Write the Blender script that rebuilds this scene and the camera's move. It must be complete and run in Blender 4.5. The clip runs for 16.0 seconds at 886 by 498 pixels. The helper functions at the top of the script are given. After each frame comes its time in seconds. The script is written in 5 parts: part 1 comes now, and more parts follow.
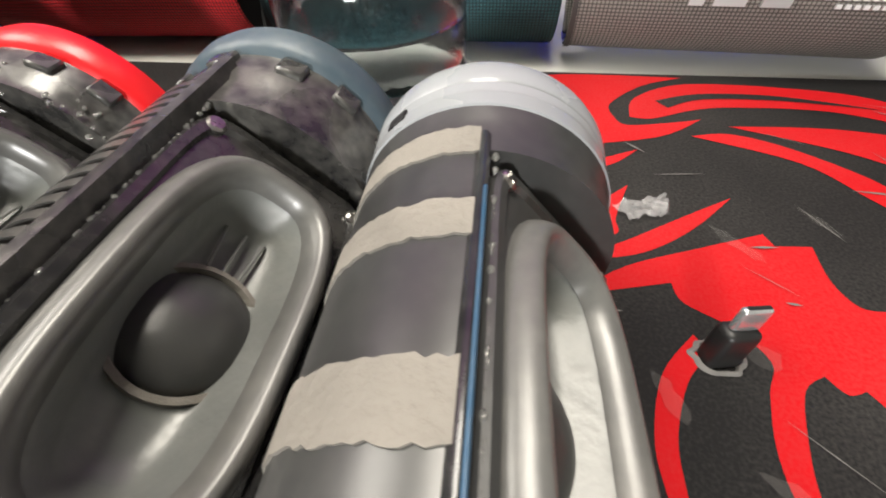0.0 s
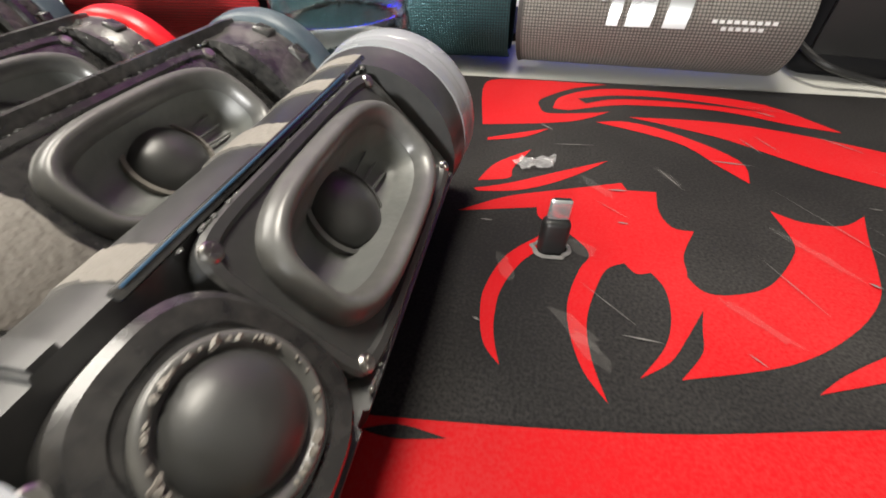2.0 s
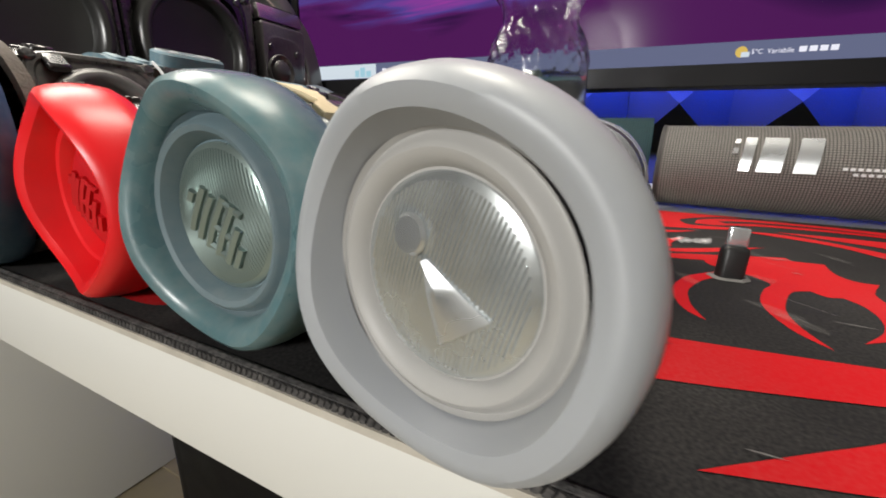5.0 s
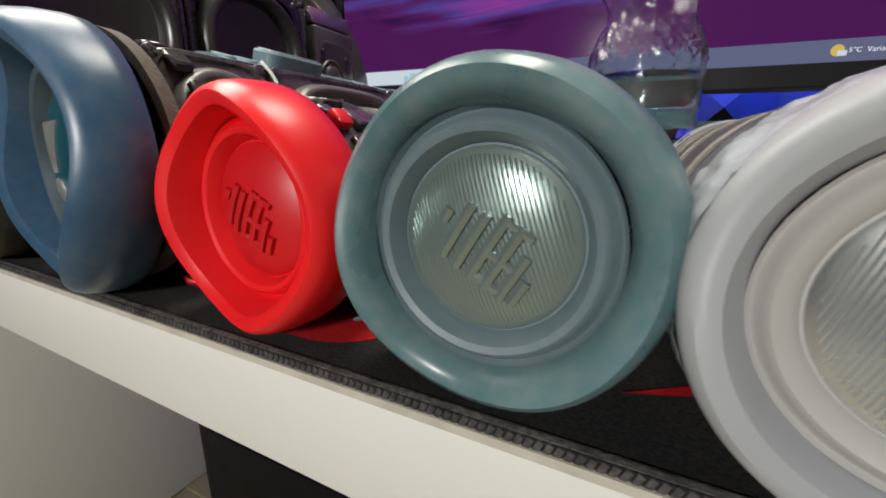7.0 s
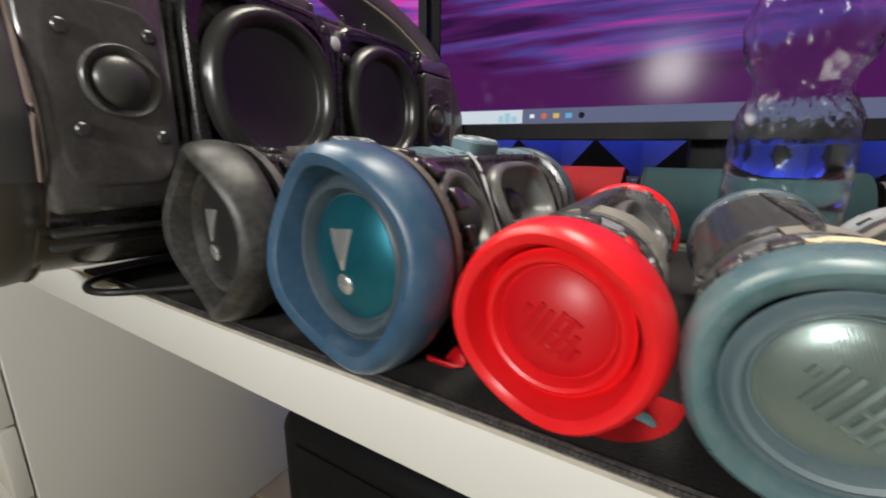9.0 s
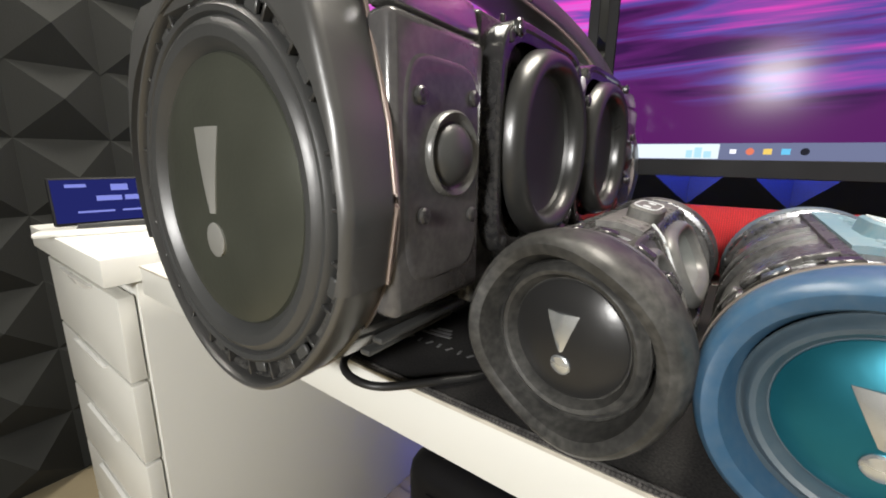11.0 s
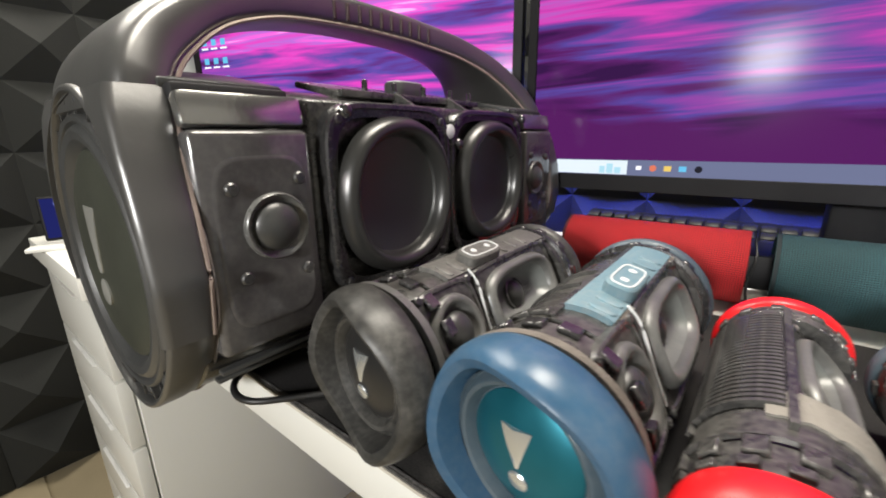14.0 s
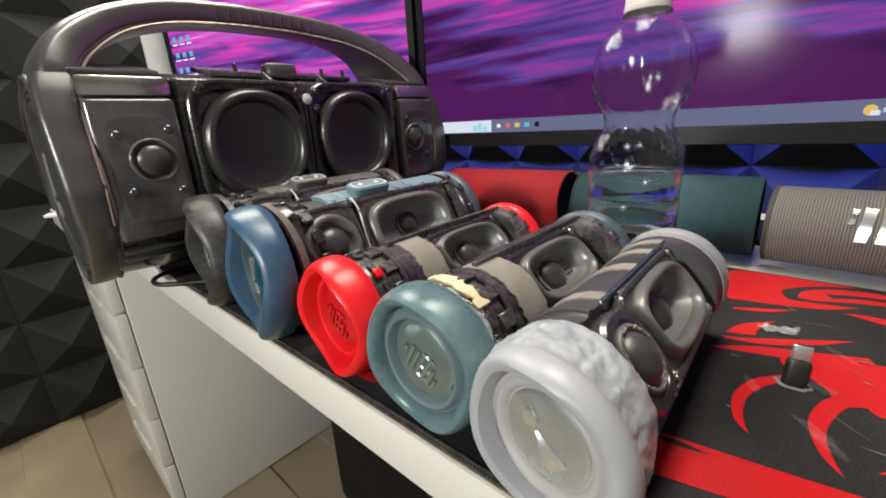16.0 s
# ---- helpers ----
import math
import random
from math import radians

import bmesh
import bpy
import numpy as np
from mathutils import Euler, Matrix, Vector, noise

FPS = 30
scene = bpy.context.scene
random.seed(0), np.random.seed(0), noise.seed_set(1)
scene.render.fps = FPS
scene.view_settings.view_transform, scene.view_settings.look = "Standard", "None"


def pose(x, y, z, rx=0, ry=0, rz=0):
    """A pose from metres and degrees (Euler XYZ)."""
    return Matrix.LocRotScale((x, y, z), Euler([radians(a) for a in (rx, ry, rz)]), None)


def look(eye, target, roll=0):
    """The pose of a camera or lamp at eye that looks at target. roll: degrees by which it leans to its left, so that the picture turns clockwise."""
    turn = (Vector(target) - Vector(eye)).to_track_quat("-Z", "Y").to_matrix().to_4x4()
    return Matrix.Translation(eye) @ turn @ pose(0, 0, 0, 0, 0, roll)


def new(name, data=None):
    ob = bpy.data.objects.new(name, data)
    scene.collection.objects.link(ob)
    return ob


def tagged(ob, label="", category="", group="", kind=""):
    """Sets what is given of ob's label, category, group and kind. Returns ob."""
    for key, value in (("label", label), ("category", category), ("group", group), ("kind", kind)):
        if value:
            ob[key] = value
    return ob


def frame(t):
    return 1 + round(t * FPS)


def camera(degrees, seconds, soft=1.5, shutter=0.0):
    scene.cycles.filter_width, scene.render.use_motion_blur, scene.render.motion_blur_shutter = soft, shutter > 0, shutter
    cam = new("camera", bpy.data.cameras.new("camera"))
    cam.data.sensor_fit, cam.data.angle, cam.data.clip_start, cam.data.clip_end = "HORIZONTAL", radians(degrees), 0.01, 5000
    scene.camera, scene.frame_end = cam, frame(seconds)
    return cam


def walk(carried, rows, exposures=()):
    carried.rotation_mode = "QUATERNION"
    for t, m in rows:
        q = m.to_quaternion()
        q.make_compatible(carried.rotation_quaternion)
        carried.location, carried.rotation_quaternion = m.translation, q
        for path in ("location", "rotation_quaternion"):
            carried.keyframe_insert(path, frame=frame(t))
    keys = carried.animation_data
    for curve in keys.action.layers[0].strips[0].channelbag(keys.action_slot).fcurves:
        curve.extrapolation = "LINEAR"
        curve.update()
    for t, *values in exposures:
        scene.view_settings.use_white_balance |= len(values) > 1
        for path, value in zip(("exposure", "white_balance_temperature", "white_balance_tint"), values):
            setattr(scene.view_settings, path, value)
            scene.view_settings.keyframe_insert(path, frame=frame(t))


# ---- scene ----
cam = camera(95.5, 16.0, soft=1.8, shutter=0.35)
PATH = [
    (0, (0.065, 0.107, 0.112), (-0.159, 1.412, -1.386), -3.0),
    (0.5, (0.078, 0.105, 0.11), (-0.149, 1.403, -1.395), -2.9),
    (1, (0.086, 0.096, 0.107), (-0.155, 1.408, -1.383), -2.6),
    (1.5, (0.106, 0.076, 0.106), (-0.188, 1.425, -1.341), -2.4),
    (2, (0.121, 0.048, 0.11), (-0.241, 1.466, -1.253), -2.2),
    (2.5, (0.124, 0.017, 0.104), (-0.37, 1.539, -1.095), -2.3),
    (3, (0.118, -0.01, 0.088), (-0.493, 1.597, -0.934), -1.8),
    (3.2, (0.118, -0.015, 0.082), (-0.532, 1.615, -0.876), -1.6),
    (5.3, (0.083, -0.036, 0.058), (-0.782, 1.688, -0.472), 1.2),
    (5.5, (0.073, -0.036, 0.058), (-0.785, 1.691, -0.472), 1.2),
    (6, (0.058, -0.04, 0.057), (-0.8, 1.689, -0.467), 1.1),
    (6.5, (0.044, -0.042, 0.056), (-0.816, 1.689, -0.459), 0.8),
    (7, (0.027, -0.045, 0.056), (-0.84, 1.684, -0.452), 0.5),
    (7.5, (0.013, -0.049, 0.06), (-0.858, 1.681, -0.438), 0.6),
    (8, (0.0, -0.055, 0.069), (-0.873, 1.675, -0.425), 0.9),
    (8.5, (-0.013, -0.069, 0.08), (-0.928, 1.641, -0.409), 1.1),
    (9, (-0.042, -0.093, 0.093), (-1.027, 1.581, -0.386), 0.6),
    (9.5, (-0.098, -0.121, 0.115), (-1.131, 1.524, -0.364), 0.9),
    (10, (-0.151, -0.131, 0.119), (-1.231, 1.487, -0.344), 1.1),
    (10.2, (-0.169, -0.131, 0.116), (-1.267, 1.479, -0.335), 1.0),
    (12.3, (-0.209, -0.135, 0.144), (-1.41, 1.394, -0.325), 0.6),
    (12.5, (-0.205, -0.132, 0.145), (-1.403, 1.396, -0.334), 0.6),
    (13, (-0.179, -0.113, 0.162), (-1.371, 1.409, -0.349), 0.2),
    (13.5, (-0.139, -0.101, 0.164), (-1.332, 1.419, -0.355), -0.5),
    (14, (-0.097, -0.097, 0.171), (-1.301, 1.41, -0.36), -1.0),
    (14.5, (-0.033, -0.092, 0.175), (-1.255, 1.399, -0.356), -1.8),
    (15, (0.035, -0.092, 0.166), (-1.19, 1.391, -0.381), -2.2),
    (15.5, (0.088, -0.082, 0.15), (-1.156, 1.374, -0.428), -2.7),
    (16, (0.121, -0.084, 0.143), (-1.169, 1.323, -0.456), -3.4),
]
walk(cam, [(t, look(eye, target, roll)) for t, eye, target, roll in PATH], exposures=[(0, 0.4), (2, 0.4), (2.5, 0.22), (3, 0.1), (5.5, -0.02), (7, -0.15), (8.5, -0.15), (10, 0.25), (12.5, 0.62), (14.5, 0.3), (16, 0.1)])

# ---------------------------------------------------------------- light
world = bpy.data.worlds.new("room_air")
scene.world = world
world.use_nodes = True
world.node_tree.nodes["Background"].inputs[0].default_value = (0.54, 0.52, 0.50, 1)
world.node_tree.nodes["Background"].inputs[1].default_value = 0.022


def area_lamp(name, eye, target, size_x, size_y, watts, colour):
    lamp = bpy.data.lights.new(name, "AREA")
    lamp.shape, lamp.size, lamp.size_y, lamp.energy, lamp.color = "RECTANGLE", size_x, size_y, watts, colour
    ob = new(name, lamp)
    ob.matrix_world = look(eye, target)
    return ob


area_lamp("ceiling_light", (-0.10, 0.40, 1.68), (-0.10, 0.38, 0), 0.45, 0.85, 34, (1.0, 0.93, 0.81))
area_lamp("room_light", (-1.15, 0.22, 1.25), (0.0, 0.12, 0), 0.9, 0.6, 21, (1.0, 0.94, 0.84))
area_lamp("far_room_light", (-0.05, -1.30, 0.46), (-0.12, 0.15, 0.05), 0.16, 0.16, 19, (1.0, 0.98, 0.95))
area_lamp("led_strip_light", (-0.2, 0.772, 0.205), (-0.2, 0.870, 0.15), 1.6, 0.02, 24, (0.02, 0.06, 1.0))


# ---------------------------------------------------------------- materials
def material(name, colour, rough=0.5, metal=0.0, vary=0.25, grain=300.0, blotch=18.0, bump=0.15, dust=0.0,
             dust_colour=(0.3, 0.29, 0.26), coat=0.0, alpha=1.0, trans=0.0, ior=1.45, sss=0.0, rough_vary=0.15, spec=0.5):
    """Two scales of variation in tone, roughness and relief; dust gathers in uneven patches."""
    m = bpy.data.materials.new(name)
    m.use_nodes = True
    nt = m.node_tree
    b = nt.nodes["Principled BSDF"]
    tc = nt.nodes.new("ShaderNodeTexCoord")
    fine = nt.nodes.new("ShaderNodeTexNoise")
    fine.inputs["Scale"].default_value, fine.inputs["Detail"].default_value = grain, 3
    wide = nt.nodes.new("ShaderNodeTexNoise")
    wide.inputs["Scale"].default_value, wide.inputs["Detail"].default_value = blotch, 6
    nt.links.new(tc.outputs["Object"], fine.inputs["Vector"])
    nt.links.new(tc.outputs["Object"], wide.inputs["Vector"])
    ramp = nt.nodes.new("ShaderNodeMix")
    ramp.data_type = "RGBA"
    ramp.inputs[6].default_value = (*[c * (1 - vary) for c in colour], 1)
    ramp.inputs[7].default_value = (*[min(1, c * (1 + vary)) for c in colour], 1)
    nt.links.new(wide.outputs["Fac"], ramp.inputs[0])
    last = ramp.outputs[2]
    if dust > 0:
        mul = nt.nodes.new("ShaderNodeMath")
        mul.operation = "MULTIPLY"
        nt.links.new(wide.outputs["Fac"], mul.inputs[0])
        nt.links.new(fine.outputs["Fac"], mul.inputs[1])
        mr = nt.nodes.new("ShaderNodeMapRange")
        mr.inputs["From Min"].default_value, mr.inputs["From Max"].default_value = 0.16, 0.42
        mr.inputs["To Max"].default_value = dust
        nt.links.new(mul.outputs[0], mr.inputs["Value"])
        dm = nt.nodes.new("ShaderNodeMix")
        dm.data_type = "RGBA"
        dm.inputs[7].default_value = (*dust_colour, 1)
        nt.links.new(mr.outputs[0], dm.inputs[0])
        nt.links.new(last, dm.inputs[6])
        last = dm.outputs[2]
    nt.links.new(last, b.inputs["Base Color"])
    rr = nt.nodes.new("ShaderNodeMapRange")
    rr.inputs["To Min"].default_value, rr.inputs["To Max"].default_value = max(0.02, rough - rough_vary), min(1, rough + rough_vary)
    nt.links.new(wide.outputs["Fac"], rr.inputs["Value"])
    nt.links.new(rr.outputs[0], b.inputs["Roughness"])
    bp = nt.nodes.new("ShaderNodeBump")
    bp.inputs["Strength"].default_value, bp.inputs["Distance"].default_value = bump, 0.0006
    nt.links.new(fine.outputs["Fac"], bp.inputs["Height"])
    nt.links.new(bp.outputs[0], b.inputs["Normal"])
    b.inputs["Metallic"].default_value = metal
    b.inputs["Specular IOR Level"].default_value = spec
    b.inputs["Coat Weight"].default_value = coat
    b.inputs["Alpha"].default_value = alpha
    b.inputs["Transmission Weight"].default_value = trans
    b.inputs["IOR"].default_value = ior
    if sss:
        b.inputs["Subsurface Weight"].default_value = sss
        b.inputs["Subsurface Radius"].default_value = (0.006, 0.006, 0.007)
    return m


def weave(name, colour, dark, pitch, rough=0.75):
    """Woven cloth: threads cross over and under, laid out in metres by the UV map."""
    m = material(name, colour, rough, 0, 0.15, 900, 25, 0.2)
    nt = m.node_tree
    b = nt.nodes["Principled BSDF"]
    uv = nt.nodes.new("ShaderNodeUVMap")
    sep = nt.nodes.new("ShaderNodeSeparateXYZ")
    nt.links.new(uv.outputs[0], sep.inputs[0])

    def sine(sock):
        mul = nt.nodes.new("ShaderNodeMath")
        mul.operation, mul.inputs[1].default_value = "MULTIPLY", math.pi / pitch
        nt.links.new(sock, mul.inputs[0])
        s = nt.nodes.new("ShaderNodeMath")
        s.operation = "SINE"
        nt.links.new(mul.outputs[0], s.inputs[0])
        return s.outputs[0]

    prod = nt.nodes.new("ShaderNodeMath")
    prod.operation = "MULTIPLY"
    nt.links.new(sine(sep.outputs[0]), prod.inputs[0])
    nt.links.new(sine(sep.outputs[1]), prod.inputs[1])
    h = nt.nodes.new("ShaderNodeMath")
    h.operation = "ABSOLUTE"
    nt.links.new(prod.outputs[0], h.inputs[0])
    mr = nt.nodes.new("ShaderNodeMapRange")
    mr.inputs["From Max"].default_value = 0.55
    nt.links.new(h.outputs[0], mr.inputs["Value"])
    old = b.inputs["Base Color"].links[0].from_socket
    mix = nt.nodes.new("ShaderNodeMix")
    mix.data_type = "RGBA"
    mix.inputs[6].default_value = (*dark, 1)
    nt.links.new(mr.outputs[0], mix.inputs[0])
    nt.links.new(old, mix.inputs[7])
    nt.links.new(mix.outputs[2], b.inputs["Base Color"])
    bp = nt.nodes.new("ShaderNodeBump")
    bp.inputs["Strength"].default_value, bp.inputs["Distance"].default_value = 0.8, 0.0008
    nt.links.new(mr.outputs[0], bp.inputs["Height"])
    nt.links.new(bp.outputs[0], b.inputs["Normal"])
    return m


BLACK = material("black_plastic", (0.020, 0.020, 0.020), 0.27, ior=1.6, dust=0.24, vary=0.4, bump=0.22, blotch=30, rough_vary=0.12)
SHEEN = material("sheen_black", (0.036, 0.037, 0.037), 0.34, ior=1.6, dust=0.05, vary=0.3, bump=0.06)
GLOSS = material("gloss_black", (0.016, 0.016, 0.017), 0.23, ior=1.6, dust=0.10, vary=0.25, rough_vary=0.12, bump=0.08, coat=0.3)
SATIN = material("satin_black", (0.042, 0.043, 0.042), 0.36, ior=1.58, vary=0.2, bump=0.12)
RUBBER = material("black_rubber", (0.095, 0.096, 0.092), 0.32, ior=1.55, vary=0.2, bump=0.06, blotch=30, dust=0.15)
CONE = material("paper_cone", (0.135, 0.143, 0.137), 0.36, ior=1.55, dust=0.12, bump=0.3, blotch=40)
# near-black that paints the shade of slots and hollows
HOLLOW_SHADE = material("hollow_shade", (0.005, 0.005, 0.006), 0.7)
SAND = material("adhesive_band", (0.20, 0.187, 0.165), 0.8, vary=0.35, bump=0.9, grain=500, blotch=60)
GLUE = material("clear_glue", (0.60, 0.61, 0.58), 0.10, vary=0.3, bump=1.0, grain=160, trans=0.85, sss=0.0)
FROST = material("frosted_glue", (0.35, 0.38, 0.40), 0.20, vary=0.5, bump=0.6, grain=180, blotch=70, sss=0.25)
STEEL = material("screw_steel", (0.45, 0.44, 0.42), 0.3, 1.0, bump=0.1)
DSTEEL = material("dark_screw", (0.12, 0.12, 0.12), 0.35, 0.8, bump=0.1)
WHITE = material("white_laminate", (0.64, 0.64, 0.60), 0.38, vary=0.03, bump=0.03, blotch=6)
WHITE_EDGE = material("worn_edge", (0.45, 0.42, 0.36), 0.6, vary=0.4, blotch=90)
MAT_CLOTH = material("mat_cloth", (0.0095, 0.009, 0.0095), 0.85, vary=0.25, grain=900, blotch=10, bump=0.05, dust=0.08, rough_vary=0.1, spec=0.2)
MAT_EDGE = material("mat_edge", (0.028, 0.027, 0.027), 0.9, vary=0.5, grain=700, blotch=200, bump=1.0, dust=0.5, dust_colour=(0.16, 0.15, 0.14))
MAT_RED = material("mat_print", (0.40, 0.005, 0.008), 0.75, vary=0.10, grain=900, blotch=10, bump=0.04, rough_vary=0.1, spec=0.12, dust=0.06)
SCUFF = material("scuff", (0.13, 0.125, 0.12), 0.75, vary=0.4, blotch=200)
TAPE = material("clear_tape", (0.5, 0.5, 0.5), 0.15, vary=0.2, bump=0.8, grain=200, alpha=0.35)
CAP_GREY = material("pale_silicone", (0.32, 0.335, 0.35), 0.40, vary=0.06, bump=0.05, blotch=30, sss=0.15)
CAP_GREY_IN = material("cream_silicone", (0.37, 0.365, 0.35), 0.45, vary=0.08, bump=0.05, blotch=30)
CAP_TEAL = material("teal_silicone", (0.080, 0.155, 0.170), 0.30, vary=0.48, bump=0.12, blotch=48, dust=0.22)
CAP_TEAL_IN = material("teal_surround", (0.11, 0.16, 0.18), 0.45, vary=0.15, bump=0.1, dust=0.15)
CAP_RED = material("red_silicone", (0.72, 0.012, 0.016), 0.34, vary=0.16, bump=0.07, blotch=40)
CAP_RED_DEEP = material("deep_red_silicone", (0.5, 0.005, 0.01), 0.45, vary=0.15, bump=0.08)
CAP_BLUE = material("blue_silicone", (0.030, 0.082, 0.148), 0.34, vary=0.32, bump=0.10, blotch=42, dust=0.10)
CAP_BLUE_IN = material("slate_surround", (0.050, 0.075, 0.095), 0.4, vary=0.3, bump=0.10, blotch=45, dust=0.08)
CAP_BLACK = material("charcoal_rubber", (0.026, 0.026, 0.025), 0.42, vary=0.3, bump=0.1, blotch=40, dust=0.16)
DISC_TEAL = material("teal_disc", (0.014, 0.14, 0.19), 0.36, 0.65, vary=0.2, bump=0.08, blotch=50)
DISC_STEEL = material("brushed_disc", (0.52, 0.55, 0.55), 0.24, 0.75, vary=0.28, bump=0.12, blotch=60)
DISC_GREEN = material("green_disc", (0.27, 0.34, 0.32), 0.32, 0.7, vary=0.15, bump=0.1)
DISC_BLACK = material("black_disc", (0.018, 0.018, 0.018), 0.33, vary=0.2, bump=0.1)
SILVER = material("silver_badge", (0.66, 0.69, 0.70), 0.26, 0.8, vary=0.1, bump=0.04)
BTN_BLUE = material("button_blue", (0.10, 0.19, 0.235), 0.5, vary=0.12, bump=0.1, dust=0.3)
BTN_EDGE = material("button_mark", (0.6, 0.62, 0.62), 0.4)
FOAM_RING = material("grey_foam_ring", (0.13, 0.115, 0.10), 0.95, vary=0.5, grain=700, blotch=160, bump=1.0)
WHITE_RING = material("milky_ring", (0.27, 0.285, 0.30), 0.28, vary=0.1, bump=0.08, coat=0.2)
PLASTIC_CLEAR = material("clear_pet", (0.95, 0.96, 0.97), 0.07, vary=0.02, bump=1.0, grain=120, trans=1.0, ior=1.22, rough_vary=0.03)
WATER = material("water", (0.90, 0.96, 0.97), 0.02, vary=0.01, bump=0.0, trans=1.0, ior=1.33, rough_vary=0.0)
CAP_WHITE = material("white_cap", (0.72, 0.68, 0.63), 0.45, vary=0.05, sss=0.2)
FOAM = material("acoustic_foam", (0.013, 0.014, 0.0127), 0.95, vary=0.25, grain=350, blotch=12, bump=0.8)
WOOD = material("oak_floor", (0.30, 0.25, 0.16), 0.5, vary=0.3, grain=120, blotch=7, bump=0.2)
BEZEL = material("bezel_black", (0.006, 0.006, 0.007), 0.55, bump=0.08, spec=0.2)
PAINT = material("wall_paint", (0.42, 0.42, 0.41), 0.85, vary=0.05, bump=0.15)
CABLE = material("black_cable", (0.012, 0.012, 0.012), 0.45)
KEYCAP = material("keycap", (0.014, 0.014, 0.015), 0.45, vary=0.2)
RED_CLOTH = weave("red_weave", (0.52, 0.010, 0.015), (0.07, 0.002, 0.003), 0.0021)
GREEN_CLOTH = weave("green_weave", (0.016, 0.062, 0.070), (0.003, 0.010, 0.012), 0.0019)
GREY_CLOTH = weave("grey_weave", (0.21, 0.20, 0.18), (0.045, 0.042, 0.04), 0.0021)


def glow(name, strength, build, sheen=0.0):
    m = bpy.data.materials.new(name)
    m.use_nodes = True
    nt = m.node_tree
    for n in list(nt.nodes):
        nt.nodes.remove(n)
    out = nt.nodes.new("ShaderNodeOutputMaterial")
    em = nt.nodes.new("ShaderNodeEmission")
    em.inputs[1].default_value = strength
    sock = build(nt)
    if isinstance(sock, tuple):
        em.inputs[0].default_value = (*sock, 1)
    else:
        nt.links.new(sock, em.inputs[0])
    if sheen:
        gl = nt.nodes.new("ShaderNodeBsdfGlossy")
        gl.inputs["Color"].default_value = (sheen, sheen, sheen, 1)
        gl.inputs["Roughness"].default_value = 0.15
        both = nt.nodes.new("ShaderNodeAddShader")
        nt.links.new(em.outputs[0], both.inputs[0])
        nt.links.new(gl.outputs[0], both.inputs[1])
        nt.links.new(both.outputs[0], out.inputs[0])
    else:
        nt.links.new(em.outputs[0], out.inputs[0])
    return m


def streaks(nt, seed):
    """A desktop picture of sunset streaks: UV 0..1 over the screen."""
    uv = nt.nodes.new("ShaderNodeUVMap")
    mp = nt.nodes.new("ShaderNodeMapping")
    mp.inputs["Rotation"].default_value = (0, 0, radians(-9))
    mp.inputs["Scale"].default_value = (1.3, 9, 1)
    mp.inputs["Location"].default_value = (seed, seed * 2.3, 0)
    nt.links.new(uv.outputs[0], mp.inputs[0])
    n1 = nt.nodes.new("ShaderNodeTexNoise")
    n1.inputs["Scale"].default_value, n1.inputs["Detail"].default_value, n1.inputs["Distortion"].default_value = 1.4, 7, 0.5
    nt.links.new(mp.outputs[0], n1.inputs["Vector"])
    sep = nt.nodes.new("ShaderNodeSeparateXYZ")
    nt.links.new(uv.outputs[0], sep.inputs[0])
    add = nt.nodes.new("ShaderNodeMath")
    add.operation = "MULTIPLY_ADD"
    add.inputs[1].default_value, add.inputs[2].default_value = 0.34, -0.13
    nt.links.new(sep.outputs[1], add.inputs[0])
    s = nt.nodes.new("ShaderNodeMath")
    nt.links.new(n1.outputs["Fac"], s.inputs[0])
    nt.links.new(add.outputs[0], s.inputs[1])
    r = nt.nodes.new("ShaderNodeValToRGB")
    e = r.color_ramp.elements
    e[0].position, e[0].color = 0.34, (0.035, 0.008, 0.06, 1)
    e[1].position, e[1].color = 0.77, (0.95, 0.38, 0.75, 1)
    for p, c in ((0.42, (0.10, 0.015, 0.13)), (0.485, (0.09, 0.055, 0.30)), (0.54, (0.27, 0.05, 0.34)), (0.60, (0.62, 0.05, 0.42)), (0.67, (0.38, 0.12, 0.52)), (0.73, (0.86, 0.10, 0.56))):
        k = e.new(p)
        k.color = (*c, 1)
    nt.links.new(s.outputs[0], r.inputs[0])
    # dark hills along the lower part
    mp2 = nt.nodes.new("ShaderNodeMapping")
    mp2.inputs["Scale"].default_value = (2.2, 0.0, 1)
    mp2.inputs["Location"].default_value = (seed * 3.1, 0, 0)
    nt.links.new(uv.outputs[0], mp2.inputs[0])
    n2 = nt.nodes.new("ShaderNodeTexNoise")
    n2.inputs["Scale"].default_value, n2.inputs["Detail"].default_value = 1.6, 1
    nt.links.new(mp2.outputs[0], n2.inputs["Vector"])
    h = nt.nodes.new("ShaderNodeMath")
    h.operation = "MULTIPLY_ADD"
    h.inputs[1].default_value, h.inputs[2].default_value = 0.46, -0.06
    nt.links.new(n2.outputs["Fac"], h.inputs[0])
    below = nt.nodes.new("ShaderNodeMapRange")
    below.inputs["From Min"].default_value, below.inputs["From Max"].default_value = -0.02, 0.02
    d = nt.nodes.new("ShaderNodeMath")
    d.operation = "SUBTRACT"
    nt.links.new(h.outputs[0], d.inputs[0])
    nt.links.new(sep.outputs[1], d.inputs[1])
    nt.links.new(d.outputs[0], below.inputs["Value"])
    mix = nt.nodes.new("ShaderNodeMix")
    mix.data_type = "RGBA"
    mix.inputs[7].default_value = (0.085, 0.012, 0.105, 1)
    nt.links.new(below.outputs[0], mix.inputs[0])
    nt.links.new(r.outputs[0], mix.inputs[6])
    last = mix.outputs[2]
    return last


